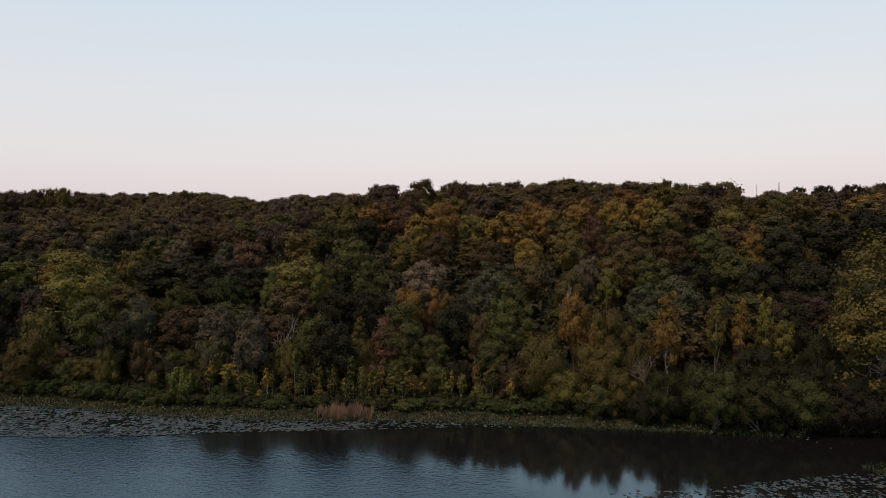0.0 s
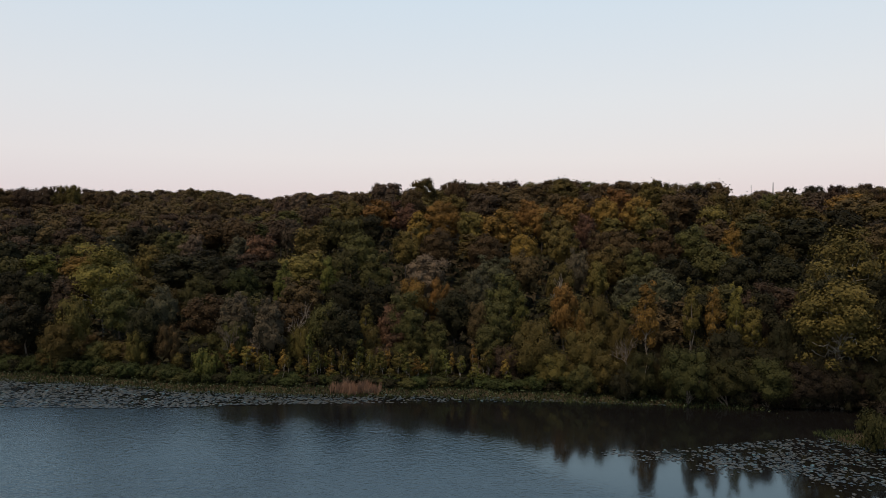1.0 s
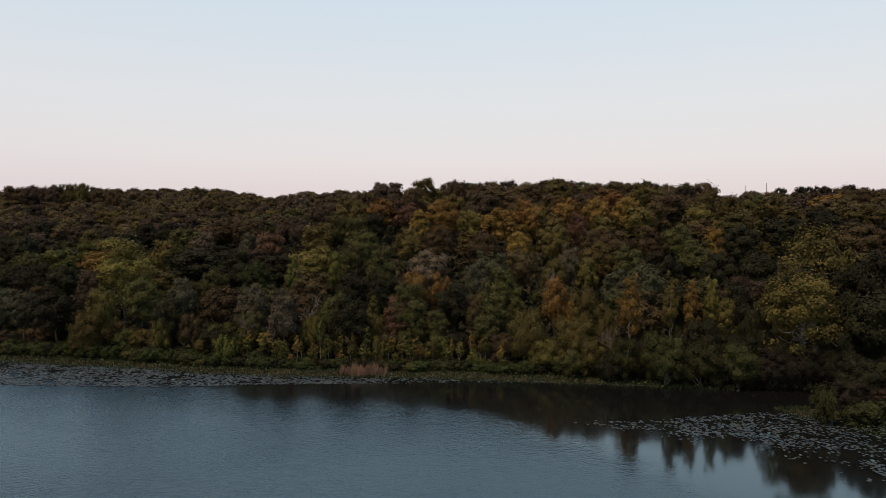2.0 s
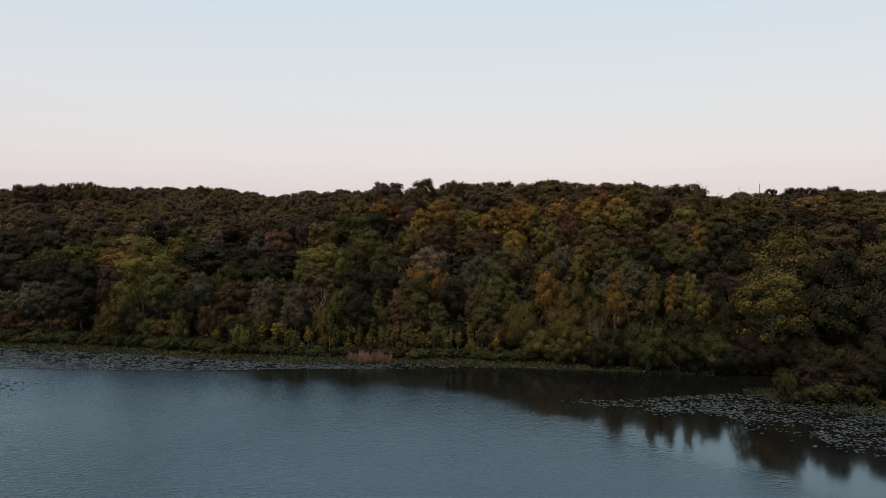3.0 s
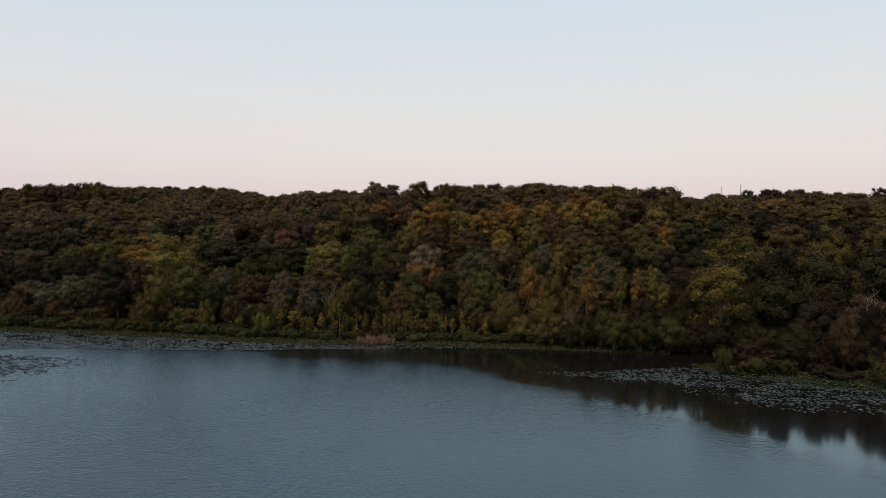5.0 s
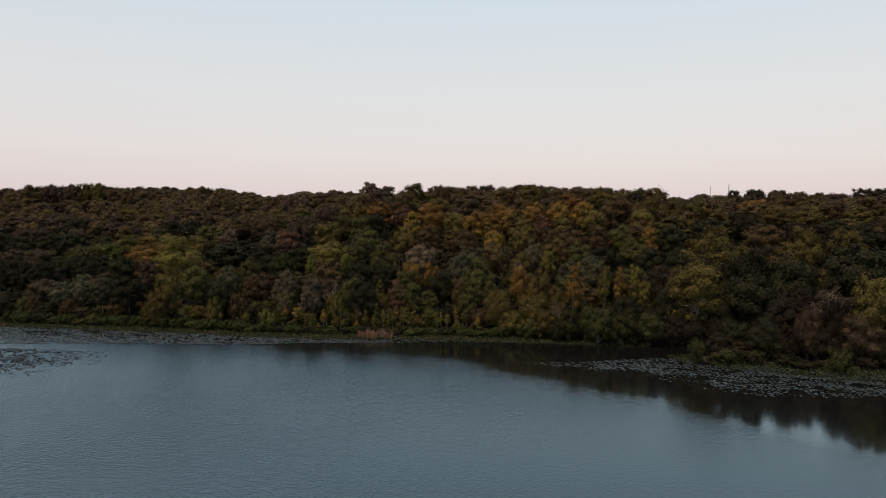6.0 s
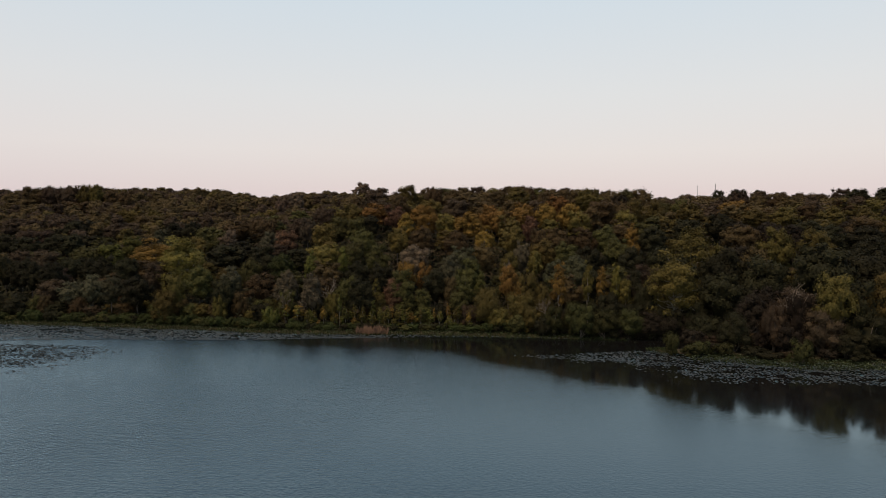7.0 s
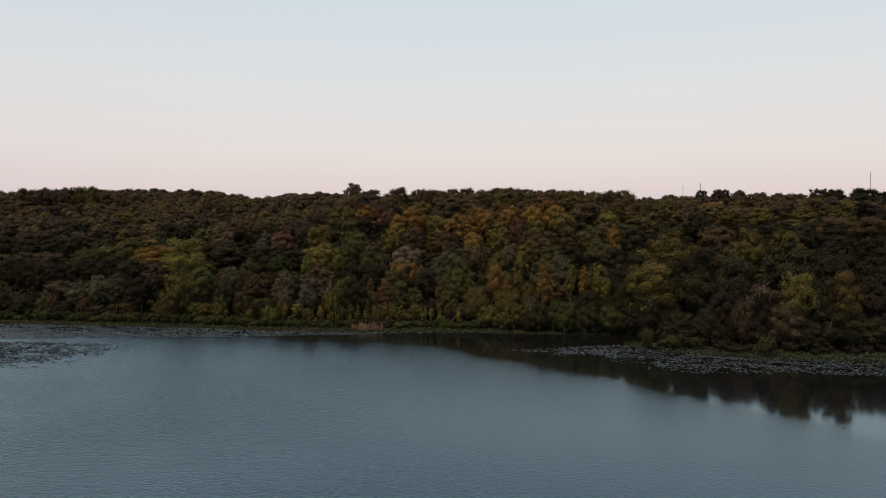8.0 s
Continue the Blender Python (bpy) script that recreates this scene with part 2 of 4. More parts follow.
def tube(points, radii, sides=6):
    p = np.array(points, float)
    d = unit(np.gradient(p, axis=0))
    a = unit(np.cross(d, np.array([0.31, 0.92, 0.2])))
    b = np.cross(d, a)
    ang = np.linspace(0, 2 * np.pi, sides, endpoint=False)
    v = (p[:, None] + np.array(radii)[:, None, None] * (np.cos(ang)[None, :, None] * a[:, None] + np.sin(ang)[None, :, None] * b[:, None])).reshape(-1, 3)
    f = [(i * sides + k, i * sides + (k + 1) % sides, (i + 1) * sides + (k + 1) % sides, (i + 1) * sides + k) for i in range(len(p) - 1) for k in range(sides)]
    return v, [np.array(f)]


def limb(rng, start, end, r0, r1, bend=0.12, n=5):
    start, end = np.array(start, float), np.array(end, float)
    k = np.linspace(0, 1, n)[:, None]
    way = start + (end - start) * k
    way[1:-1] += rng.normal(0, bend * np.linalg.norm(end - start) * 0.5, (n - 2, 3))
    way[:, 2] += np.sin(k[:, 0] * np.pi) * bend * np.linalg.norm(end - start) * 0.5
    return tube(way, np.linspace(r0, r1, n), 5)


# Every kind: crown radius, height, foot of the crown, count of leaf masses, their size, sprays, their length and width, droop, bark
KINDS = {
    "oak": (4.6, 15, 2.6, 44, 0.31, 4200, 0.36, 0.28, 0.0, BARK),
    "maple": (4.3, 15, 2.6, 42, 0.31, 4000, 0.34, 0.26, 0.0, BARK),
    "hickory": (3.3, 16, 2.6, 44, 0.32, 3200, 0.34, 0.25, 0.0, BARK),
    "ash": (4.2, 15, 3.0, 52, 0.26, 3800, 0.34, 0.25, 0.0, BARK),
    "sycamore": (5.2, 17, 2.4, 70, 0.23, 10000, 0.28, 0.22, 0.0, WHITE_BARK),
    "cottonwood": (2.0, 15, 4.5, 40, 0.34, 4000, 0.24, 0.19, 0.0, TAN_BARK),
    "willow": (4.0, 8, 0.3, 30, 0.34, 6000, 0.26, 0.10, 0.35, BARK),
    "shrub": (1.6, 2.4, 0.0, 18, 0.36, 1150, 0.20, 0.12, 0.0, BARK),
    "sapling": (0.75, 5, 1.7, 22, 0.34, 430, 0.19, 0.14, 0.0, PALE_BARK),
}
FAR = {"oak": (4.6, 15, 2.8, 44, 0.31, 2200, 0.44, 0.35, 0.0, BARK), "maple": (4.3, 15, 2.8, 42, 0.32, 2100, 0.43, 0.34, 0.0, BARK),
       "hickory": (3.3, 16, 2.8, 38, 0.33, 1700, 0.42, 0.33, 0.0, BARK), "ash": (4.2, 15, 3.2, 44, 0.28, 2000, 0.43, 0.33, 0.0, BARK)}
AIRY = ("cottonwood", "sapling", "sycamore")
NAME = {"willow": "willow_bush", "shrub": "shrub", "sapling": "sapling"}


def build(kind, seed, spec=None):
    """Meshes of one tree: trunk with limbs, crown."""
    rng = np.random.default_rng(seed)
    a, height, low, count, lobe, sprays, length, width, droop, bark = spec or KINDS[kind]
    c, mid = (height - low) / 2, (height + low) / 2
    k = np.arange(count) + 0.5
    el, az = np.arcsin(np.clip(1 - {"willow": 1.9, "shrub": 1.9, "cottonwood": 1.9, "sapling": 1.9, "sycamore": 1.9}.get(kind, 1.45) * k / count, -1, 1)), np.pi * (1 + 5 ** 0.5) * k + rng.uniform(0, 6)
    d = np.stack([np.cos(el) * np.cos(az), np.cos(el) * np.sin(az), np.sin(el)], axis=1) + rng.normal(0, 0.18, (count, 3))
    reach = rng.uniform(0.5, 1.0, (count, 1)) if kind in AIRY else rng.uniform(0.66, 0.96, (count, 1))
    size = lobe * a * rng.uniform(0.7, 1.35, count)
    heart = d * reach * np.array([a, a, c]) * 0.86
    taper = 1.0 if kind not in ("cottonwood", "hickory", "sapling", "sycamore") else 1 - (0.36 if kind == "sycamore" else 0.45) * np.clip(heart[:, 2:3] / c, -0.3, 1)
    heart[:, :2] *= taper
    if kind == "sycamore":  # thin below, where the limbs show
        size = size * np.where((heart[:, 2] < -0.45 * c) & (rng.uniform(0, 1, count) < 0.5), 0.5, 1.0)
    heart[:, 2] += mid
    heart[:, 2] = np.clip(heart[:, 2], low * 0.9, height - size * 0.75)
    pieces = []
    per = np.maximum((0.87 * sprays * size ** 2 / np.sum(size ** 2)).astype(int), 4)
    middle, girth = np.array([0, 0, mid - 0.15 * c]), np.array([a, a, c])
    for h, r, n, dd in zip(heart, size, per, d):
        way = unit(rng.normal(0, 1, (n, 3)) + unit(dd) * 0.55 + np.array([0, 0, 0.4]))
        at = h + way * r * rng.uniform(0.55, 1.10, (n, 1)) * np.array([1, 1, 0.85])
        pieces.append(cards(rng, at, way * 0.75 + unit(dd) * 0.25, length, width, droop, 0.35, (at - middle) / girth))
    n = sprays // 6
    near = heart[rng.integers(count, size=n)] + rng.normal(0, lobe * a * 0.55, (n, 3))
    pieces.append(cards(rng, near, near - (0, 0, mid * 0.8), length, width, droop, 0.35, (near - middle) / girth))
    if kind not in AIRY:
        for i in range(count):
            pieces.append(lump(rng, heart[i], size[i] * 0.62))
        v, f = lump(rng, np.zeros(3), 1.0)
        pieces.append((middle + v * girth * (0.58, 0.58, 0.62), f))
    points, faces = join(pieces)
    points = points * np.array([1, 1, height / np.percentile(points[:, 2], 99.7)])
    points[:, :2] *= a / np.percentile(np.linalg.norm(points[:, :2], axis=1), 97)
    crown = mesh_of(kind + "_crown", points, faces, LEAVES["green"])
    wood = []
    r0 = {"shrub": 0.05, "sapling": 0.035, "willow": 0.12, "cottonwood": 0.17, "sycamore": 0.2}.get(kind, 0.26)
    if kind in ("willow", "shrub"):
        for i in range(6):
            wood.append(limb(rng, rng.normal(0, 0.15, 3) * (1, 1, 0) + (0, 0, -0.3), heart[i * count // 6], r0, r0 * 0.3))
    else:
        top = (rng.normal(0, 0.2), rng.normal(0, 0.2), height * (0.86 if kind in ("cottonwood", "sapling", "hickory") else 0.66))
        wood.append(limb(rng, (0, 0, -1.0), top, r0, r0 * 0.3, 0.03, 7))
        for i in range(4, count, {"sycamore": 4, "cottonwood": 9, "sapling": 6}.get(kind, 7)):
            foot = np.array([top[0] * 0.5, top[1] * 0.5, max(low * 0.8, heart[i][2] * 0.62)])
            wood.append(limb(rng, foot, heart[i] * (1, 1, 1) + d[i] * size[i] * (0.5 if kind == "sycamore" and d[i][2] < 0.3 else 0.0), r0 * 0.42, r0 * 0.1, 0.18))
    if kind != "sycamore":
        return mesh_of(kind + "_trunk", *join(wood), bark, flat=False), crown, []
    for i in range(14):  # bare limbs that show among and under the leaves
        az = i * 0.45 + rng.uniform(-0.2, 0.2)
        out = np.array([np.cos(az), np.sin(az), 0]) * a * rng.uniform(0.55, 0.85)
        foot = low + rng.uniform(1.5, 5.5)
        wood.append(limb(rng, (0, 0, foot), out + (0, 0, foot + rng.uniform(0.8, 3.4)), 0.10, 0.03, 0.17, 8))
    return mesh_of(kind + "_trunk", *wood[0], TAN_BARK, flat=False), crown, [mesh_of("limb", *w, bark, flat=False) for w in wood[1:]]


MODELS = {k: [build(k, 11 + 7 * i + 100 * j) for i in range(5 if k in ("oak", "willow", "maple") else 4)] for j, k in enumerate(KINDS)}
FAR_MODELS = {k: [build(k, 900 + 7 * i + 50 * j, FAR[k]) for i in range(4)] for j, k in enumerate(FAR)}
GROUPS = {"willow": "willow bushes along the shore", "shrub": "shrubs on the bank", "sapling": "saplings behind the shrubs"}
planted, crowns = [], []
pick = random.Random(5)


def plant(kind, x, y, high, wide, colour, where="on the wooded hillside"):
    """One tree or bush, with its height and crown width, standing on the land."""
    a, height = KINDS[kind][:2]
    trunk, crown, limbs = pick.choice(FAR_MODELS[kind] if kind in FAR and y > 158 else MODELS[kind])
    ob = new(NAME.get(kind, kind + "_tree"))
    z = float(rise(x, y))
    wide_k = wide / (2 * a)
    ob.matrix_world = Matrix.Translation((x, y, max(z, 0.0) - 0.05)) @ Matrix.Rotation(pick.uniform(0, 6.28), 4, "Z") @ Matrix.Diagonal((wide_k, wide_k, high / height, 1))
    stem = part("trunk", trunk, ob)
    for me in limbs:
        part("limb", me, stem, "bare whitish limb")
    part("crown", crown, ob, mat=LEAVES[colour])
    noun = {"willow": "soft willow bush", "shrub": "low leafy shrub", "sapling": "slender young tree, pale stem,", "sycamore": "broad sycamore with pale limbs",
            "cottonwood": "narrow upright poplar, pale trunk,"}.get(kind, "broad-crowned " + kind + " tree")
    tagged(ob, WORD[colour] + " " + noun + " " + where, {"shrub": "shrub", "willow": "bush"}.get(kind, "tree"), GROUPS.get(kind, kind + " trees of the wood"))
    planted.append((x, y, wide))
    crowns.append((x, y, z + max(high - 0.6 * wide, 0.5 * high), wide))
    return ob


# ---- land and lake ----
SHORE_X = [-700, -200, -130, -98, -64, -48, -30, -10, 8, 25, 38, 42, 52, 65, 79, 93, 130, 300, 700]
SHORE_Y = [230, 122, 108, 104.5, 99.5, 95.5, 94.5, 95, 93, 91.5, 90, 74, 71.5, 64, 64.5, 63, 55, 20, -60]
FOOT_Y = [230, 122, 108, 104.5, 99.5, 96, 95, 95, 94, 93, 92, 91, 89, 86, 82, 77, 62, 20, -60]


def shore(x):
    """The y at which the land meets the lake."""
    return np.interp(x, SHORE_X, SHORE_Y)


def coast(x, y):
    """How far inside the land a place lies; the creek mouth behind the point of land counts as water."""
    creek = np.abs(y - np.interp(x, [36, 43, 52, 64], [82, 84.5, 85, 85])) - np.interp(x, [36, 43, 52, 60, 64], [8, 6.5, 5.5, 2.5, -2])
    return np.where(np.abs(x - 52) < 14, np.minimum(y - shore(x), creek), y - shore(x))


def smooth(a, b, x):
    k = np.clip((x - a) / (b - a), 0, 1)
    return k * k * (3 - 2 * k)


def rise(x, y):
    """Height of the land above the water: the lake bed, the low bank and the hill behind it."""
    bank = np.interp(coast(x, y), [-400, -60, -12, 0, 4, 14], [-6, -4, -1.5, 0, 0.3, 0.6])
    s = y - np.interp(x, SHORE_X, FOOT_Y)
    mid = np.interp(s, [14, 30, 43, 65, 95, 137, 250, 400, 700, 3000], [0, 2.5, 5.5, 13.5, 23, 31, 34, 38, 46, 50])
    left = np.interp(s, [14, 40, 63, 85, 110, 150, 192, 260, 400, 700, 3000], [0, 2.5, 4, 8.5, 14, 18.5, 25, 40.5, 45.5, 48, 52])
    right = np.interp(s, [14, 20, 35, 60, 100, 140, 200, 300, 450, 700, 3000], [0, 1, 5, 10, 18, 23.5, 29.5, 35, 38, 42, 50])
    l, r = 1 - smooth(-130, -5, x), smooth(45, 90, x)
    dip = 5.5 * np.exp(-((x + 0.335 * y) / (0.075 * np.abs(y) + 1)) ** 2) * smooth(190, 290, y)
    return bank + mid * (1 - l) * (1 - r) + left * l + right * r * (1 - l) - dip


def ground():
    xs = np.concatenate([[-2600, -1800, -1200, -800], np.linspace(-560, -200, 19)[:-1], np.linspace(-200, 200, 161), np.linspace(200, 560, 19)[1:], [800, 1200, 1800, 2600]])
    ys = np.concatenate([[-2000, -900, -500, -300, -200, -100, 0], np.linspace(20, 130, 111), np.linspace(133, 300, 57), np.linspace(310, 700, 27), [900, 1300, 2000, 3000]])
    gx, gy = np.meshgrid(xs, ys)
    z = rise(gx, gy)
    z = z + np.where(z > 0.3, 0.12 * np.sin(gx * 0.9) * np.sin(gy * 0.7 + gx * 0.2), 0)
    z = z + np.interp(gy, [-2000, -600, -450, -330, -200, 3000], [75, 70, 62, 18, 0, 0])
    v = np.stack([gx, gy, z], axis=-1).reshape(-1, 3)
    i = (np.arange(len(ys) - 1)[:, None] * len(xs) + np.arange(len(xs) - 1)).ravel()
    f = np.stack([i, i + 1, i + 1 + len(xs), i + len(xs)], axis=1)
    return tagged(new("ground", mesh_of("ground", v, [f], SOIL, flat=False)), "dark leaf-strewn forest floor rising from the lake", "ground", kind="structure")


ground()
lake = np.array([(-900, -330, 0), (900, -330, 0), (900, 300, 0), (-900, 300, 0)], float)
tagged(new("water", mesh_of("water", lake, [np.array([[0, 1, 2, 3]])], WATER)), "dark blue-grey lake with light wind ripples", "water", kind="structure")

# ---- trees that stand out on the hillside ----
# trees far out to either side get darker leaves, imitating lens vignetting
plant("sycamore", -83.8, 132, 21.0, 14.9, "amber")
plant("maple", -123.6, 184.9, 15.0, 7.8, "lime")
plant("maple", -94.1, 173.3, 15.0, 9.1, "goldolive")
plant("oak", -135.9, 174.9, 14.0, 12.2, "green")
plant("maple", -128.5, 178, 14.0, 10.4, "lime")
plant("oak", -113.9, 145.4, 13.9, 9.1, "dark")
plant("oak", -105.7, 142.4, 13.5, 9.1, "dark")
plant("ash", -104.1, 119.5, 12.1, 7.1, "pale")
plant("ash", -110, 119, 10.1, 7.5, "pale")
plant("ash", -96.3, 115.1, 12.3, 7.1, "grey")
plant("oak", -88.5, 113.9, 12.1, 9.4, "dark")
plant("maple", -90.3, 129.6, 14.0, 8.2, "plum")
plant("oak", -77.2, 110.7, 14.0, 6.6, "olive")
plant("oak", -73.7, 120.3, 14.0, 8.7, "green")
plant("ash", -64.6, 119.6, 14.0, 6.4, "pale")
plant("oak", -63.4, 110.5, 12.6, 7.2, "dark")
plant("oak", -268.7, 353.5, 20.0, 14, "brown")
plant("oak", -256.1, 350.5, 19.7, 14, "brown")
plant("oak", -252.8, 349.5, 20.5, 14.9, "plum")
plant("oak", -239.4, 346.5, 20.6, 14.9, "plum")
plant("oak", -230.2, 346.5, 21.0, 10.1, "olive")
plant("oak", -221.2, 343.5, 20.8, 10.1, "olive")
plant("maple", -211, 341.5, 17.3, 10.7, "brown")
plant("maple", -201.4, 338.5, 17.4, 10.7, "brown")
plant("maple", -211.7, 343, 13.0, 10.3, "goldolive")
plant("maple", -202.5, 340, 13.0, 10.3, "goldolive")
plant("oak", -268.3, 361.1, 13.8, 13.4, "olive")
plant("oak", -256.3, 358.1, 13.6, 13.4, "olive")
plant("maple", -231.7, 332.9, 13.2, 13.1, "brown")
plant("maple", -219.9, 329.9, 13.1, 13.1, "brown")
plant("oak", -279.6, 354, 13.0, 12.9, "brown")
plant("oak", -268, 351, 12.9, 12.9, "brown")
plant("oak", -197.7, 299.3, 13.9, 12.5, "brown")
plant("oak", -186.5, 296.3, 13.3, 12.5, "brown")
plant("maple", -172, 283.8, 14.0, 13.1, "goldolive")
plant("oak", -218.6, 280, 13.2, 12.4, "plum")
plant("oak", -207.4, 277, 13.4, 12.4, "plum")
plant("oak", -174.6, 234.9, 13.4, 11, "dark")
plant("oak", -164.6, 231.9, 13.9, 11, "dark")
plant("oak", -183.5, 216.1, 13.0, 10, "plum")
plant("oak", -174.5, 213.1, 13.3, 10, "plum")
plant("oak", -164.9, 205.1, 12.9, 9.7, "dark")
plant("oak", -156.3, 202.1, 13.3, 9.7, "dark")
plant("oak", -150.1, 223.7, 13.0, 10.3, "plum")
plant("oak", -140.9, 220.7, 13.4, 10.3, "plum")
plant("oak", -154.8, 260.1, 13.5, 10, "brown")
plant("oak", -145.8, 257.1, 13.3, 10, "brown")
plant("oak", -254.2, 481.5, 14.0, 18.7, "olive")
plant("oak", -237.4, 478.5, 14.3, 18.7, "olive")
plant("oak", -236, 421.5, 8.1, 13.9, "brown")
plant("oak", -223.6, 418.5, 7.5, 13.9, "brown")
plant("ash", -119.4, 200.6, 14.0, 8.1, "grey")
plant("oak", -121, 217.5, 13.2, 9.6, "dark")
plant("oak", -112.4, 214.5, 13.7, 9.6, "dark")
plant("oak", -135.6, 273.8, 13.4, 11.6, "plum")
plant("oak", -125.2, 270.8, 13.4, 11.6, "plum")
plant("maple", -100.3, 197.8, 14.0, 10.1, "green")
plant("ash", -86.8, 184.4, 14.0, 7.3, "pink")
plant("maple", -138.2, 341.5, 11.2, 12.5, "brown")
plant("maple", -127, 338.5, 12.2, 12.5, "brown")
plant("oak", -140.9, 319.6, 13.5, 8.2, "brown")
plant("oak", -133.5, 316.6, 13.8, 8.2, "brown")
plant("ash", -67.3, 170.4, 14.0, 7.8, "pale")
plant("maple", -60.6, 168.5, 14.0, 8.5, "russet")
plant("maple", -102.8, 331.5, 17.0, 9.9, "pink")
plant("maple", -93.8, 328.5, 17.5, 9.9, "pink")
plant("maple", -102.7, 304.4, 14.0, 10.9, "goldolive")
plant("oak", -116.7, 273.4, 13.6, 11.3, "plum")
plant("oak", -106.5, 270.4, 13.1, 11.3, "plum")
plant("oak", -77.3, 198.6, 14.0, 12.5, "brown")
plant("maple", -56.1, 182.1, 14.0, 6.9, "greybrown")
plant("maple", -47.4, 168.2, 14.0, 10.2, "goldolive")
plant("oak", -53, 199.5, 14.0, 10.5, "plum")
plant("oak", -79.6, 330, 13.6, 12.2, "plum")
plant("oak", -43.3, 174.3, 14.6, 8.3, "green")
plant("oak", -35.9, 171.3, 14.3, 8.3, "green")
plant("oak", -41.1, 195.2, 14.0, 11, "olive")
plant("maple", -32.3, 190.9, 14.0, 11.6, "orange")
plant("oak", -32.1, 173.8, 14.0, 8.8, "dark")
plant("maple", -23.3, 184.7, 14.0, 9.2, "russet")
plant("hickory", -18.6, 171.5, 14.5, 7.5, "gold")
plant("sycamore", -11.1, 178.3, 15.0, 9.7, "gold")
plant("oak", -30.6, 205.3, 13.4, 8.4, "plum")
plant("oak", -23, 202.3, 14.4, 8.4, "brown")
plant("oak", -21.2, 226, 15.5, 10, "olive")
plant("oak", -31.8, 157.2, 14.0, 9.5, "green")
plant("maple", -20.5, 158.4, 14.0, 8.1, "goldolive")
plant("oak", -33.2, 143.1, 14.9, 8.6, "green")
plant("oak", -25.4, 140.1, 14.7, 8.6, "green")
plant("maple", -35.7, 141, 14.0, 5.9, "lime")
plant("maple", -14, 141.1, 14.0, 10.3, "pink")
plant("oak", -12.1, 157, 14.0, 9.4, "brown")
plant("maple", -15, 123.3, 14.0, 5.8, "gold")
plant("maple", -10.2, 125.6, 13.5, 5, "orange")
plant("oak", -15.6, 112.3, 14.0, 8.1, "green")
plant("oak", -54.4, 136.8, 14.0, 9.2, "fern")
plant("hickory", -45.5, 137, 14.0, 4.8, "lime")
plant("oak", -62.7, 131.9, 14.0, 7.4, "green")
plant("oak", -63.7, 149.1, 14.0, 11.3, "dark")
plant("ash", -38.8, 105.7, 14.0, 6.1, "greybrown")
plant("ash", -46.8, 111.2, 14.0, 7.2, "greybrown")
plant("oak", -30, 128, 13.1, 8.2, "dark")
plant("oak", -22.6, 125, 13.3, 8.2, "dark")
plant("oak", -29.6, 109.2, 13.0, 7.2, "green")
plant("oak", -25.6, 106.1, 12.7, 7.8, "dark")
plant("maple", -18.4, 113.1, 11.5, 4.6, "russet")
plant("oak", -9.5, 217.5, 15.3, 8.5, "brown")
plant("oak", -1.9, 214.5, 14.5, 8.5, "brown")
plant("oak", 3.9, 212, 13.9, 13.5, "brown")
plant("oak", 17.1, 218, 13.2, 12.5, "brown")
plant("oak", 25.3, 216, 15.6, 12, "olive")
plant("ash", 37.1, 212, 13.7, 9.6, "brown")
plant("oak", 46.1, 214, 14.2, 11.1, "brown")
plant("oak", 54.1, 210, 15.3, 12.8, "olive")
plant("oak", 65.6, 205, 15.5, 10, "shade_umber")
plant("oak", -0.9, 191.6, 14.0, 12, "plum")
plant("oak", 10.3, 187.4, 14.0, 11.8, "brown")
plant("oak", 20.5, 188.3, 14.0, 10.2, "brown")
plant("oak", 29.7, 187.7, 14.0, 9.4, "plum")
plant("maple", -3.9, 171.9, 14.0, 8.7, "goldolive")
plant("maple", 3.4, 170.6, 15.0, 11.6, "gold")
plant("maple", 11.8, 179.8, 14.5, 9, "orange")
plant("maple", 14.9, 174.9, 14.0, 6.9, "orange")
plant("sycamore", 8.6, 155.5, 14.5, 8.3, "gold")
plant("maple", 18.3, 168.7, 14.0, 9.3, "goldolive")
plant("oak", 17.8, 156.8, 14.0, 9.5, "goldolive")
plant("maple", 24.2, 180.7, 15.0, 10.7, "orange")
plant("oak", 32.4, 177.7, 15.4, 9.8, "gold")
plant("oak", 41.2, 174.7, 15.9, 9.8, "gold")
plant("maple", 43.1, 171.3, 14.0, 10, "goldolive")
plant("maple", 48.4, 175.4, 14.0, 9.4, "brown")
plant("maple", 40, 198.1, 14.0, 10.3, "orange")
plant("maple", 25.5, 167.3, 14.0, 6.3, "russet")
plant("oak", 54.4, 184.1, 14.5, 13.2, "brown")
plant("oak", 48.6, 153.6, 14.0, 9.6, "green")
plant("oak", 41.7, 153.1, 14.0, 9.5, "brown")
plant("oak", 27, 144.2, 14.0, 9.9, "goldolive")
plant("maple", 26.9, 153.6, 14.0, 6.9, "brown")
plant("maple", 19.8, 143, 14.0, 5.9, "greybrown")
plant("ash", 1.2, 139.7, 14.0, 9.9, "grey")
plant("maple", -2.2, 131.9, 14.0, 6.7, "pale")
plant("oak", 3.8, 126.8, 14.0, 8, "green")
plant("oak", -0.2, 153.3, 14.0, 9.2, "brown")
plant("oak", 7.9, 141.7, 14.0, 9, "brown")
plant("oak", 15.5, 135.8, 13.5, 7.5, "olive")
plant("maple", 13.5, 113.5, 15.0, 5.7, "orange")
plant("hickory", 23.7, 137.8, 13.0, 5.4, "goldolive")
plant("ash", 28.5, 128.1, 13.0, 7.5, "grey")
plant("oak", 34.7, 129.4, 14.0, 9.5, "grey")
plant("oak", 40.6, 137.1, 14.0, 10, "dark")
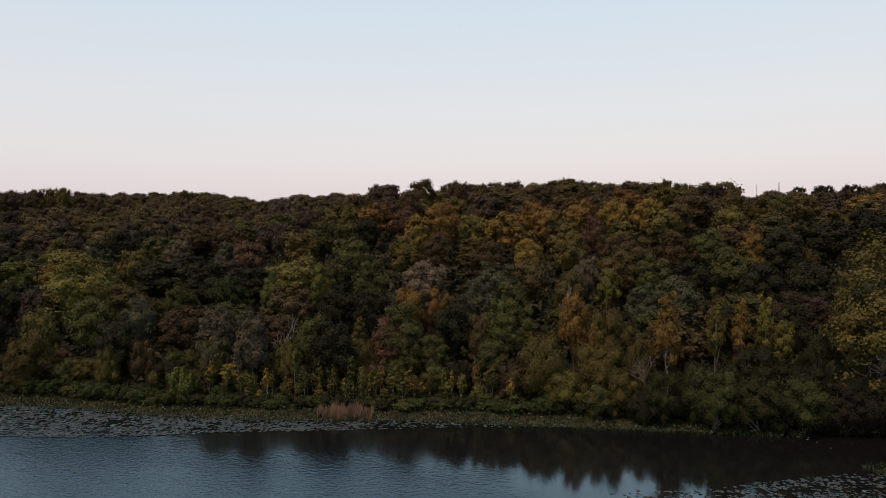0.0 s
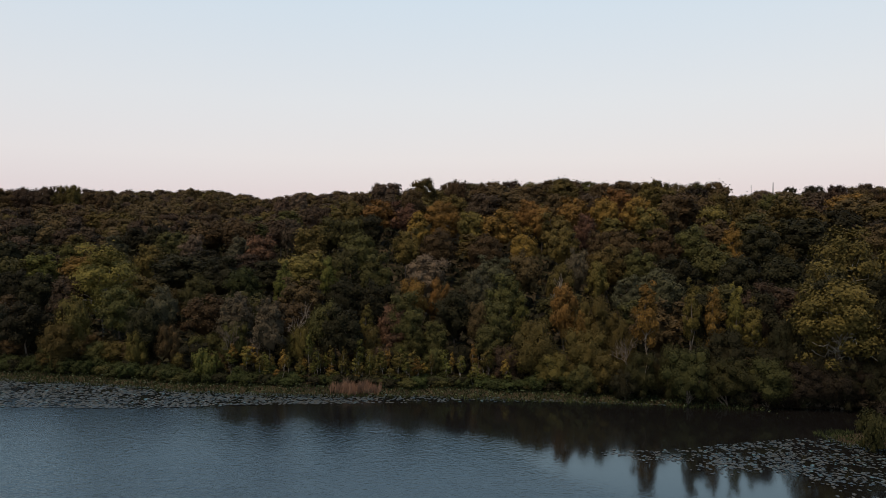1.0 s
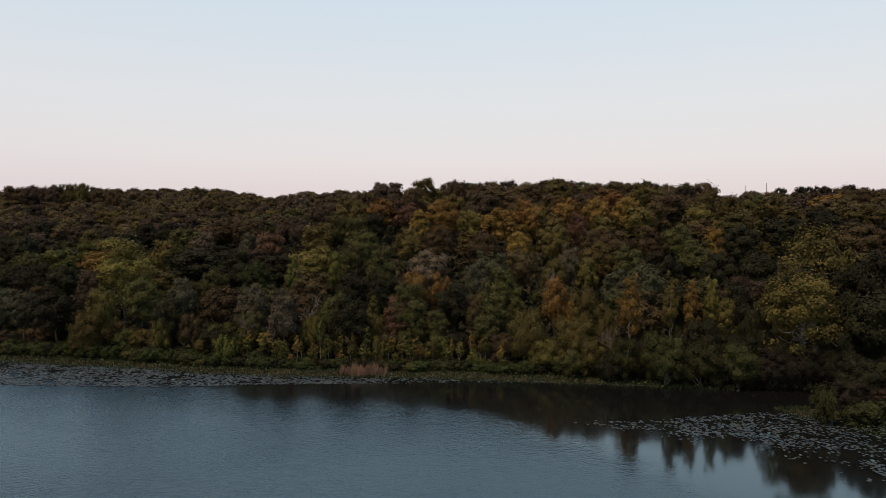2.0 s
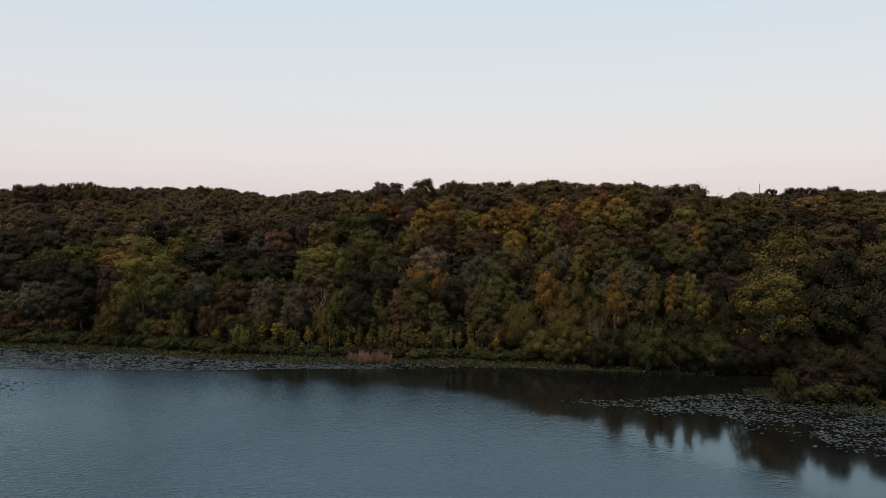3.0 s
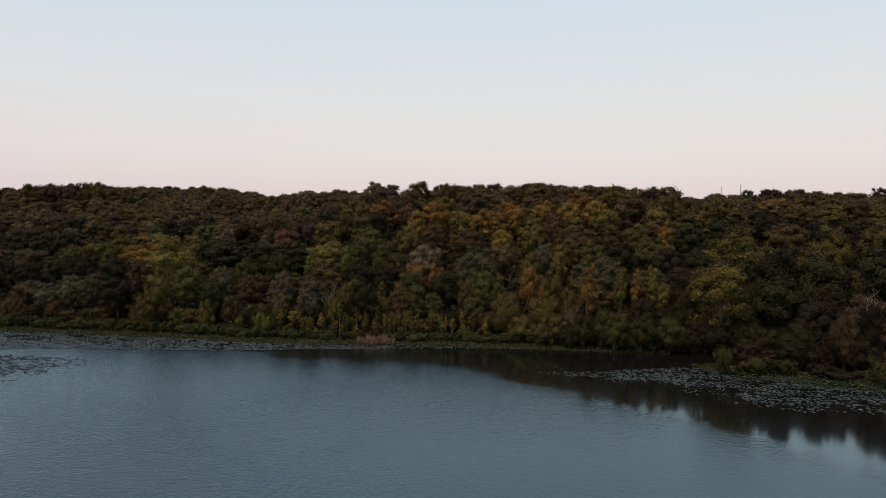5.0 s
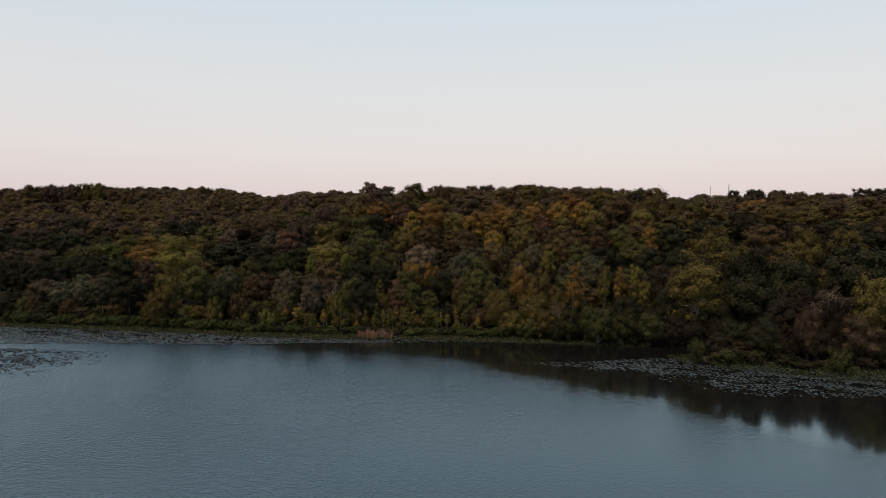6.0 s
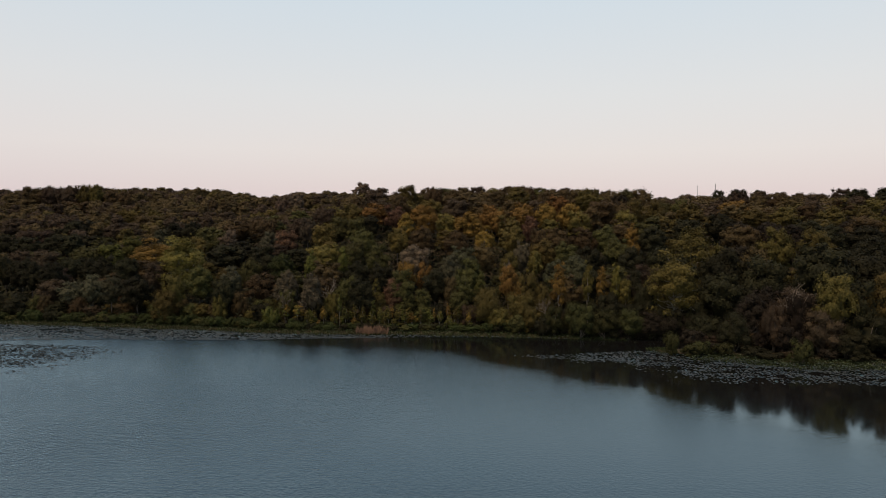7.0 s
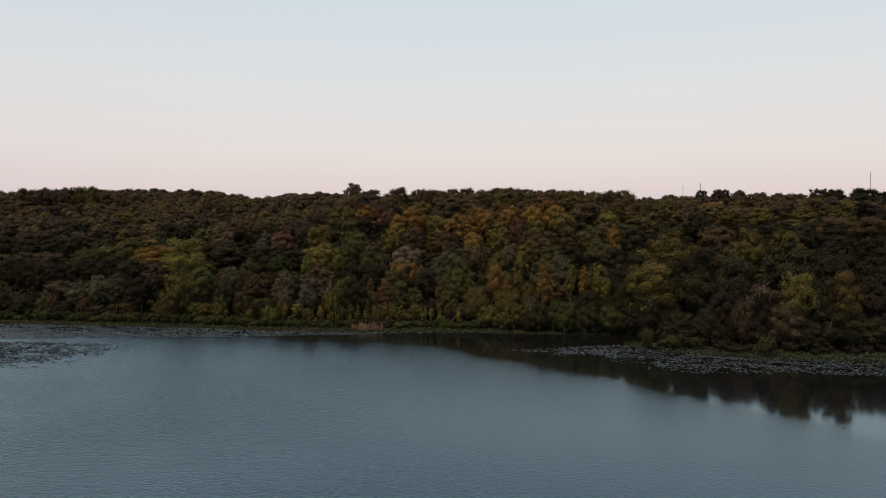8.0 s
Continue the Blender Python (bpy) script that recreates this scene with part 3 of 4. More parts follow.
plant("oak", 33.6, 141.8, 14.0, 9.2, "green")
plant("oak", 32.9, 154.1, 14.0, 9.8, "brown")
plant("maple", -2.1, 112.6, 12.0, 4.6, "brown")
plant("oak", -6.8, 117.1, 13.0, 8.6, "dark")
plant("oak", 1.1, 112.9, 12.5, 7.3, "green")
plant("oak", 66.7, 201.9, 13.3, 12.1, "brown")
plant("oak", 71.1, 201.5, 15.0, 8.3, "olive")
plant("oak", 78.7, 198.5, 15.9, 8.3, "olive")
plant("oak", 94.3, 240.8, 12.8, 8.3, "green")
plant("oak", 101.7, 237.8, 14.0, 8.3, "green")
plant("oak", 96.9, 213.9, 14.0, 12.2, "olive")
plant("maple", 90.1, 180.9, 14.0, 11.5, "olive")
plant("maple", 110.7, 201.6, 14.0, 12.4, "brown")
plant("oak", 141.1, 269.5, 15.1, 10.7, "plum")
plant("oak", 150.7, 266.5, 15.5, 10.7, "plum")
plant("oak", 148.7, 263.5, 13.3, 9.5, "brown")
plant("oak", 157.3, 260.5, 13.7, 9.5, "brown")
plant("oak", 159.5, 255, 12.9, 13.3, "brown")
plant("oak", 146, 290, 12.6, 13, "plum")
plant("hickory", 56.2, 148.5, 16.2, 5.9, "gold")
plant("oak", 113.7, 190.3, 13.0, 11.6, "olive")
plant("oak", 124.1, 187.3, 13.6, 11.6, "olive")
plant("oak", 96.1, 161.2, 13.8, 10.1, "shade_umber")
plant("oak", 105.1, 158.2, 13.5, 10.1, "shade_umber")
plant("oak", 101.3, 154, 13.8, 9.4, "shade_umber")
plant("oak", 109.7, 151, 13.5, 9.4, "shade_umber")
plant("oak", 49.9, 143.2, 14.0, 10.5, "green")
plant("oak", 64.1, 152.5, 14.0, 11.2, "dark")
plant("oak", 52.5, 135.1, 14.0, 10.1, "dark")
plant("oak", 60.7, 133, 14.0, 10.8, "dark")
plant("oak", 71.2, 113.6, 19.0, 9.9, "olive")
plant("maple", 79, 110.9, 18.0, 10.6, "brown")
plant("oak", 66.5, 106.5, 15.8, 8.3, "dark")
plant("oak", 73.9, 103.5, 16.6, 8.3, "dark")
plant("ash", 50.1, 117.5, 14.0, 7.6, "plum")
plant("oak", 95.1, 175.7, 14.0, 11.8, "dark")
plant("oak", 80.6, 165.2, 14.0, 11, "dark")
plant("oak", 93.2, 154.9, 14.0, 11.6, "brown")
plant("oak", 92.6, 126.5, 19.0, 10.2, "olive")
plant("oak", 101.8, 123.5, 18.9, 10.2, "olive")
plant("oak", 117.9, 147.8, 13.8, 12.5, "dark")
plant("oak", 129.1, 144.8, 13.1, 12.5, "dark")
plant("oak", 136.3, 157.5, 13.6, 13.3, "brown")
plant("oak", 148.3, 154.5, 13.7, 13.3, "brown")
plant("maple", 149.2, 216.2, 12.8, 12.5, "plum")
plant("maple", 160.4, 213.2, 13.5, 12.5, "brown")
plant("maple", 161.1, 212, 13.9, 12.7, "olive")
plant("maple", 172.5, 209, 13.9, 12.7, "olive")
plant("oak", 127.6, 196.9, 13.2, 9.8, "brown")
plant("oak", 136.4, 193.9, 13.8, 9.8, "brown")
plant("maple", 116.3, 215, 14.0, 12.5, "orange")
plant("oak", 119.9, 127.4, 14.0, 10.3, "dark")
plant("oak", 129.1, 124.4, 13.4, 10.3, "dark")
plant("oak", 102.7, 124.3, 13.7, 11.1, "dark")
plant("oak", 112.7, 121.3, 12.8, 11.1, "dark")
plant("oak", 95.5, 152.4, 13.9, 9.4, "brown")
plant("oak", 103.9, 149.4, 13.4, 9.4, "shade_umber")
plant("oak", 227.3, 330, 16.5, 13.5, "plum")
plant("oak", 219.8, 301.5, 16.1, 16.8, "dark")
plant("oak", 235, 298.5, 16.5, 16.8, "dark")
plant("oak", 220.8, 281.5, 14.3, 13.8, "dark")
plant("oak", 233.2, 278.5, 14.9, 13.8, "dark")
plant("oak", 200.8, 321.5, 13.4, 9.7, "brown")
plant("oak", 209.6, 318.5, 13.2, 9.7, "brown")
plant("oak", 193.3, 331.5, 14.5, 9.8, "brown")
plant("oak", 202.1, 328.5, 14.0, 9.8, "brown")
plant("oak", 207.1, 421.5, 19.1, 11.8, "dark")
plant("oak", 217.7, 418.5, 18.3, 11.8, "dark")
plant("oak", 191.5, 421.5, 18.4, 11.6, "dark")
plant("oak", 201.9, 418.5, 18.8, 11.6, "dark")
plant("ash", 136.3, 330, 13.7, 11.7, "pink")
plant("oak", 165, 301.5, 14.8, 9, "brown")
plant("oak", 173.2, 298.5, 14.5, 9, "brown")
plant("oak", -131.5, 135.9, 13.8, 8.8, "dark")
plant("oak", -123.7, 132.9, 13.7, 8.8, "dark")
plant("oak", -146.9, 146.3, 13.8, 8.5, "dark")
plant("oak", -139.3, 143.3, 13.9, 8.5, "dark")
plant("willow", -131.7, 119.5, 7.3, 8.8, "dark")
plant("willow", -123.7, 116.5, 6.8, 8.8, "dark")
plant("oak", -132, 158.1, 11.9, 8.6, "dark")
plant("oak", -124.2, 155.1, 12.2, 8.6, "dark")
plant("oak", -159.7, 174.2, 13.1, 11.1, "plum")
plant("oak", -149.7, 171.2, 13.4, 11.1, "plum")
plant("oak", -186.3, 205, 13.7, 12.6, "dark")
plant("oak", -174.9, 202, 13.0, 12.6, "dark")
plant("oak", -164.4, 201.6, 12.9, 10.3, "dark")
plant("oak", -155.2, 198.6, 13.6, 10.3, "dark")
plant("oak", -216.1, 256, 13.2, 12.7, "plum")
plant("oak", -204.7, 253, 13.0, 12.7, "plum")

# ---- bank: saplings, poplars, willows, and the point of land ----
plant("willow", -78.0, 108, 9.1, 8.0, "olive")
plant("willow", -63.9, 108, 7.8, 4.6, "olive")
plant("willow", -59.3, 110, 8.6, 5.2, "brown")
plant("willow", -45.5, 108, 9.3, 5.5, "green")
plant("shrub", -48.7, 102, 5.8, 5.6, "lime")
plant("cottonwood", -41.8, 105, 5.9, 3.8, "gold")
plant("willow", -34.0, 108, 8.7, 5.3, "olive")
plant("willow", -30.7, 110, 7.6, 2.9, "olive")
plant("willow", -21.8, 110, 8.2, 6.4, "olive")
plant("maple", -17.3, 112, 11.0, 6.1, "russet")
plant("maple", -13.3, 110, 8.6, 4.1, "green")
plant("maple", -10.0, 110, 9.4, 4.8, "green")
plant("maple", -2.2, 118, 10.7, 5.6, "brown")
plant("cottonwood", 5.7, 112, 12.8, 3.6, "lime")
plant("willow", 7.3, 103, 10.9, 9.4, "olive")
plant("cottonwood", 15.4, 106, 11.9, 2.5, "gold")
plant("willow", 18.8, 110, 13.7, 9.3, "olive")
plant("willow", 15.8, 102, 9.6, 8.6, "olive")
plant("willow", 10.3, 100, 6.0, 7.0, "olive")
plant("cottonwood", -28.3, 112, 10.8, 3.2, "olive")
plant("cottonwood", -22.8, 113, 11.3, 2.9, "olive")
plant("maple", -0.4, 108, 9.1, 5.7, "green")
plant("willow", 21.9, 104, 10.8, 5.5, "olive")
plant("sapling", -31.0, 103, 8.6, 1.6, "lime")
plant("sapling", -27.2, 103, 6.0, 1.4, "amber")
plant("sapling", -22.5, 104, 7.1, 1.9, "lime")
plant("sapling", -17.5, 103, 5.8, 1.4, "gold")
plant("sapling", -16.1, 103, 5.2, 1.1, "lime")
plant("sapling", -13.1, 103, 5.6, 2.3, "amber")
plant("sapling", -5.0, 103, 5.2, 2.1, "lime")
plant("sapling", -2.9, 103, 6.6, 1.5, "gold")
plant("sapling", -0.2, 104, 5.3, 1.1, "lime")
plant("sapling", 4.6, 104, 5.5, 1.6, "green")
plant("sapling", -41.9, 103, 5.9, 1.9, "amber")
plant("sapling", -34.7, 103, 5.0, 1.4, "olive")
plant("sapling", -10.0, 103, 5.2, 1.3, "olive")
plant("sapling", -7.8, 103, 5.7, 1.3, "lime")
plant("sapling", -6.5, 103, 5.3, 1.1, "gold")
plant("sapling", -18.8, 103, 5.6, 1.1, "lime")
plant("sapling", -28.9, 103, 5.1, 1.1, "olive")
plant("sapling", -32.5, 103, 4.6, 1.1, "olive")
plant("sapling", -37.4, 103, 4.6, 1.3, "olive")
plant("sapling", -24.9, 103, 6.0, 1.3, "olive")
plant("sapling", -20.5, 103, 5.6, 1.3, "amber")
plant("cottonwood", 25.1, 100, 17.6, 4.4, "gold")
plant("cottonwood", 32.5, 101, 18.0, 3.3, "amber")
plant("cottonwood", 36.0, 101, 16.4, 3.6, "gold")
plant("cottonwood", 39.9, 102, 17.1, 3.2, "amber")
plant("cottonwood", 41.8, 100, 15.0, 3.9, "amber")
plant("willow", 45.3, 102, 11.2, 4.5, "shade_umber")
plant("willow", 27.6, 95, 8.5, 5.0, "moss")
plant("willow", 23.0, 94, 7.6, 5.8, "moss")
plant("willow", 17.9, 97, 6.4, 6.0, "olive")
plant("willow", 14.6, 96, 5.0, 5.1, "green")
plant("willow", 20.4, 94, 4.8, 5.0, "dark")
plant("willow", 29.0, 92, 8.5, 7.5, "moss")
plant("willow", 34.9, 91.5, 7.3, 7.7, "moss")
plant("willow", 40.8, 91.5, 7.3, 7.7, "moss")
plant("willow", 45.5, 91.5, 6.8, 7.2, "shade_umber")
plant("willow", 36.4, 98, 10.3, 9.5, "dark")
plant("oak", 67.5, 102, 21.1, 10.9, "dark")
plant("willow", 49.7, 91.5, 6.9, 7.8, "shade_umber")
plant("shrub", 44.1, 71, 5.1, 3.5, "moss")
plant("shrub", 50.5, 71, 3.4, 4.6, "moss")
plant("shrub", 54.8, 70.5, 3.0, 4.8, "moss")
plant("shrub", 48.6, 71, 2.7, 5.3, "moss")
plant("shrub", 67.0, 63.0, 5.2, 5.0, "moss")
plant("maple", 78.2, 71.5, 17.2, 8.4, "olive")
plant("maple", 88.5, 71.5, 17.4, 8.0, "goldolive")
plant("oak", 97.7, 75, 15.8, 9.6, "shade_umber")
plant("oak", 74.3, 80, 13.3, 9.3, "plum")
plant("ash", 69.3, 84, 13.0, 8.7, "shade_umber")
plant("willow", 58.6, 74, 8.6, 8.1, "dark")
plant("willow", 66.7, 74, 10.6, 6.1, "plum")
plant("willow", 74.7, 70, 9.7, 9.2, "plum")
plant("willow", 83.6, 69, 8.9, 10.5, "dark")
plant("willow", 92.4, 70, 7.2, 10.6, "dark")
plant("willow", 78.2, 67, 5.3, 7.8, "dark")
# near-black leaves from here on stand in for shade by creek and point
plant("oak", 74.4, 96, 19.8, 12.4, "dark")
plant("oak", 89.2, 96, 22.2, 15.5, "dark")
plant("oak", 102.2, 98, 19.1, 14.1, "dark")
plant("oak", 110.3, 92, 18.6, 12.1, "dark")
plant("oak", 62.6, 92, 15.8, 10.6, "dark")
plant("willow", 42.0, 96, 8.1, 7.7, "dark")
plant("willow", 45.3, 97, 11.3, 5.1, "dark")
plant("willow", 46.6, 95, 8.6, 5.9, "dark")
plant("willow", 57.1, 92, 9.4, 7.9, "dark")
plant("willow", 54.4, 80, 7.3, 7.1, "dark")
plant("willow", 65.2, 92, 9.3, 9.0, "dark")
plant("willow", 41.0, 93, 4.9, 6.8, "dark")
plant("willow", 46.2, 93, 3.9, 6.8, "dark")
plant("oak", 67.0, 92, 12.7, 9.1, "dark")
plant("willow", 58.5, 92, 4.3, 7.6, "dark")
plant("sycamore", 52.3, 94.5, 21.0, 13.4, "amber")
plant("sycamore", 63.5, 113.0, 24.0, 14.5, "olive")
plant("hickory", 35, 104.5, 15.0, 6, "dark")
plant("hickory", 45, 104.5, 15.5, 6.5, "dark")
plant("sycamore", -108.3, 171.4, 16.2, 18.0, "gold")
plant("ash", -79, 505, 22.0, 17.0, "pink")
# dark oaks in place of the shadowed gap between the two sycamores
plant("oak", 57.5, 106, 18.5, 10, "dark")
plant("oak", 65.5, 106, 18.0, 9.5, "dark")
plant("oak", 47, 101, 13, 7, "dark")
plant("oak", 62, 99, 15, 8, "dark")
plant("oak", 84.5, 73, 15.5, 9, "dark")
plant("willow", 71.5, 73, 13, 7.5, "shade_umber")
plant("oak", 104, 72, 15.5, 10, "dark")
plant("oak", 64, 79, 12, 8, "shade_umber")
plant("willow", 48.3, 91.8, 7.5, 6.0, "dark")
plant("willow", 53.5, 92.0, 7.0, 6.5, "shade_umber")
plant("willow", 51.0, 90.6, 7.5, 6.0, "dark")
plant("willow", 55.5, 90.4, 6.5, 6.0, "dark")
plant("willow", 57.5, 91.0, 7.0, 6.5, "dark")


# ---- the rest of the wood ----
wood_rng = random.Random(21)
marked = list(crowns)
HILL = ["oak", "oak", "maple", "maple", "hickory", "ash"]


def headroom(x, y, wide):
    """How high a tree may grow here and still leave the marked crowns behind it in view from the lake."""
    room = 99.0
    for qx, qy, qz, qw in marked:
        if 0 < qy - y < 26:
            k = (y + 40) / (qy + 40)
            if abs(x - qx * k) < 0.42 * qw + 0.25 * wide:
                room = min(room, 26 + (qz - 26) * k - float(rise(x, y)))
    return room


def hue_of(x, y):
    """Leaf colour by place: greens low down, gold and brown towards the crest, dull browns in the west. Both sides are
    darkened in colour to imitate lens vignetting and shade.
    """
    s = y - float(np.interp(x, SHORE_X, FOOT_Y))
    if 42 < x < 75 and y < 124:
        return wood_rng.choice(["dark", "dark", "green", "plum"])
    if x > 75:
        return wood_rng.choice(["dark", "shade_umber", "shade_umber", "brown", "olive", "dark"])
    if x < -92:
        return wood_rng.choice(["dark", "dark", "brown", "plum", "plum", "green"])
    if s < 48 and x < -28:
        return wood_rng.choice(["dark", "green", "brown", "plum", "olive", "greybrown", "dark", "green"])
    if s > 75 and -25 < x < 48:
        return wood_rng.choice(["goldolive", "gold", "orange", "brown", "olive", "russet", "brown", "goldolive"])
    if s < 48:
        return wood_rng.choice(["dark", "green", "green", "green", "grey", "olive", "olive", "lime", "brown", "goldolive"] if x < 25 else ["dark", "dark", "green", "brown", "olive"])
    if x < -55:
        return wood_rng.choice(["dark", "dark", "brown", "brown", "brown", "olive", "plum", "plum", "green"])
    return wood_rng.choice(["olive", "olive", "brown", "goldolive", "goldolive", "goldolive", "green", "brown", "gold", "dark"])


y = 104.0
while y < 215:
    x = -0.66 * (y + 84) - 8
    while x < 0.66 * (y + 84) + 4:
        px, py = x + wood_rng.uniform(-2, 2), y + wood_rng.uniform(-2, 2)
        s = py - float(shore(px))
        wide = wood_rng.uniform(8.5, 14.0) if px > -60 else wood_rng.uniform(9.5, 15.5)
        if s > 11 and coast(px, py) > 4 and all((px - qx) ** 2 + (py - qy) ** 2 > (0.46 * (wide + qw)) ** 2 for qx, qy, qw in planted if abs(py - qy) < 12):
            high = min(wood_rng.uniform(10.5, 15.0) if py < 188 or px < -40 else wood_rng.uniform(9.5, 12.5), headroom(px, py, wide))
            if 3.0 < high <= 6.5:
                plant("willow", px, py, high, 5.0, wood_rng.choice(["dark", "olive", "brown"]), "under the trees")
            elif high > 6.5:
                plant(wood_rng.choice(HILL), px, py, high, wide if high > 9 else 5.5, hue_of(px, py))
        x += 3.4
    y += 3.2


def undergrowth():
    """Saplings and vines that fill the gaps under the trees; their near-black colour stands in for shade."""
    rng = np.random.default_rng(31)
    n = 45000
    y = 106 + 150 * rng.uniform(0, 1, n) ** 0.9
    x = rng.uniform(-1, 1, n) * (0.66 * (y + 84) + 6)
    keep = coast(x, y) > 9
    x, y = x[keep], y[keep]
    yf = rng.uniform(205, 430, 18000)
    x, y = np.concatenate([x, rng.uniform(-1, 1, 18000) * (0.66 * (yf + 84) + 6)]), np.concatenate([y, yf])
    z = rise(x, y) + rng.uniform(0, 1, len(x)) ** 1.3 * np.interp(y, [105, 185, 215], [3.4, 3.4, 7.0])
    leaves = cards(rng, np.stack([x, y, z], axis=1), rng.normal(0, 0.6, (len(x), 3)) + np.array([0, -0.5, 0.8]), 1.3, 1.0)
    return tagged(new("undergrowth", mesh_of("undergrowth", *leaves, LEAVES["dark"])), "leafy undergrowth beneath the hillside trees, coloured dark as shade", "undergrowth", kind="stuff")


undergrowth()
# trees over the crest
plant("oak", -12.6, 250.0, 13.9, 12.5, "brown")
plant("oak", -4.3, 255.0, 13.6, 12.5, "green")
plant("oak", 3.4, 250.0, 13.9, 12.5, "brown")
plant("oak", 10.2, 255.0, 14.6, 12.5, "plum")
plant("oak", 17.2, 250.0, 13.5, 12.5, "olive")
plant("oak", 25.2, 255.0, 14.5, 12.5, "brown")
plant("oak", 32.5, 250.0, 14.7, 12.5, "brown")
plant("oak", 39.3, 256.0, 14.1, 12.5, "green")
plant("oak", 45.5, 250.0, 13.3, 12.5, "brown")
plant("oak", 53.2, 256.0, 14.3, 12.5, "plum")
plant("oak", 58.4, 250.0, 14.6, 12.5, "olive")
plant("oak", 66.8, 256.0, 15.9, 12.5, "brown")
plant("oak", 73.1, 250.0, 16.7, 12.5, "brown")
plant("oak", 82.3, 256.0, 17.9, 12.5, "green")
plant("oak", 87.5, 250.0, 18.5, 12.5, "brown")
# brush between the bank and the wood
x = -135.0
while x < 118:
    for low, deep in ((10.0, 12.0), (12.0, 14.5), (14.5, 18.0), (18.0, 22.0)):
        px = x + wood_rng.uniform(-1.5, 1.5)
        py = float(shore(px)) + wood_rng.uniform(low, deep)
        if coast(px, py) > 2 and all((px - qx) ** 2 + (py - qy) ** 2 > (0.24 * (5 + qw)) ** 2 for qx, qy, qw in planted):
            plant("willow", px, py, wood_rng.uniform(3.5, 6.5), wood_rng.uniform(4, 6.5), wood_rng.choice(["dark", "dark", "plum", "green"] if -46 < px < 9 else ["olive", "brown", "dark", "green", "dark", "plum"]), "at the edge of the wood")
    x += 3.6
# dense brush on the point of land, its shade put into dark leaf colours
x = 50.0
while x < 122:
    for low, deep in ((1.5, 3.0), (3.5, 6.0), (6.5, 9.5)):
        px = x + wood_rng.uniform(-1.2, 1.2)
        py = float(shore(px)) + wood_rng.uniform(low, deep)
        if coast(px, py) > 1.0 and all((px - qx) ** 2 + (py - qy) ** 2 > (0.2 * (5 + qw)) ** 2 for qx, qy, qw in planted):
            plant("willow" if low > 2 else "shrub", px, py, wood_rng.uniform(1.5, 2.6) if low < 2 else wood_rng.uniform(3.0, 6.5), wood_rng.uniform(3.5, 6), wood_rng.choice(["dark", "shade_umber", "shade_umber", "dark", "plum"]), "on the point of land")
    x += 3.4
# shrubs along the creek mouth, dark-coloured in place of the deep shade there
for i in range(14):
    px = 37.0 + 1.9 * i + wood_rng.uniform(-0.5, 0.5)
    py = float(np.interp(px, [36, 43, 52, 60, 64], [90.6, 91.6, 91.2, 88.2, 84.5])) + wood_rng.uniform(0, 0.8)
    plant("shrub", px, py, wood_rng.uniform(2.2, 3.6), wood_rng.uniform(3.6, 5.2), wood_rng.choice(["dark", "dark", "shade_umber"]), "at the creek mouth")
# young trees in a row behind the shrubs
for i in range(120):
    px = wood_rng.uniform(-46, 9)
    high = wood_rng.uniform(1.4, 3.4) if i % 3 else wood_rng.uniform(3.6, 6.0)
    plant("sapling", px, float(shore(px)) + wood_rng.uniform(6.0, 11.5), high, wood_rng.uniform(0.8, 1.3) * (1.0 + 0.15 * high), wood_rng.choice(["gold", "amber", "lime", "lime", "olive", "lime"]), "behind the shrubs")
# low shrubs on the bank
x = -130.0
while x < 40:
    for low, deep in ((4.5, 6.0), (6.5, 9.0)):
        px = x + wood_rng.uniform(-1, 1)
        plant("shrub", px, float(shore(px)) + wood_rng.uniform(low, deep), wood_rng.uniform(1.3, 2.0) if -38 < px < 6 else wood_rng.uniform(1.5, 3.0), wood_rng.uniform(2.6, 4.6), wood_rng.choice(["fern", "dark", "fern", "fern", "fern", "fern", "green", "dark"]), "on the bank above the lily pads")
    x += 2.0


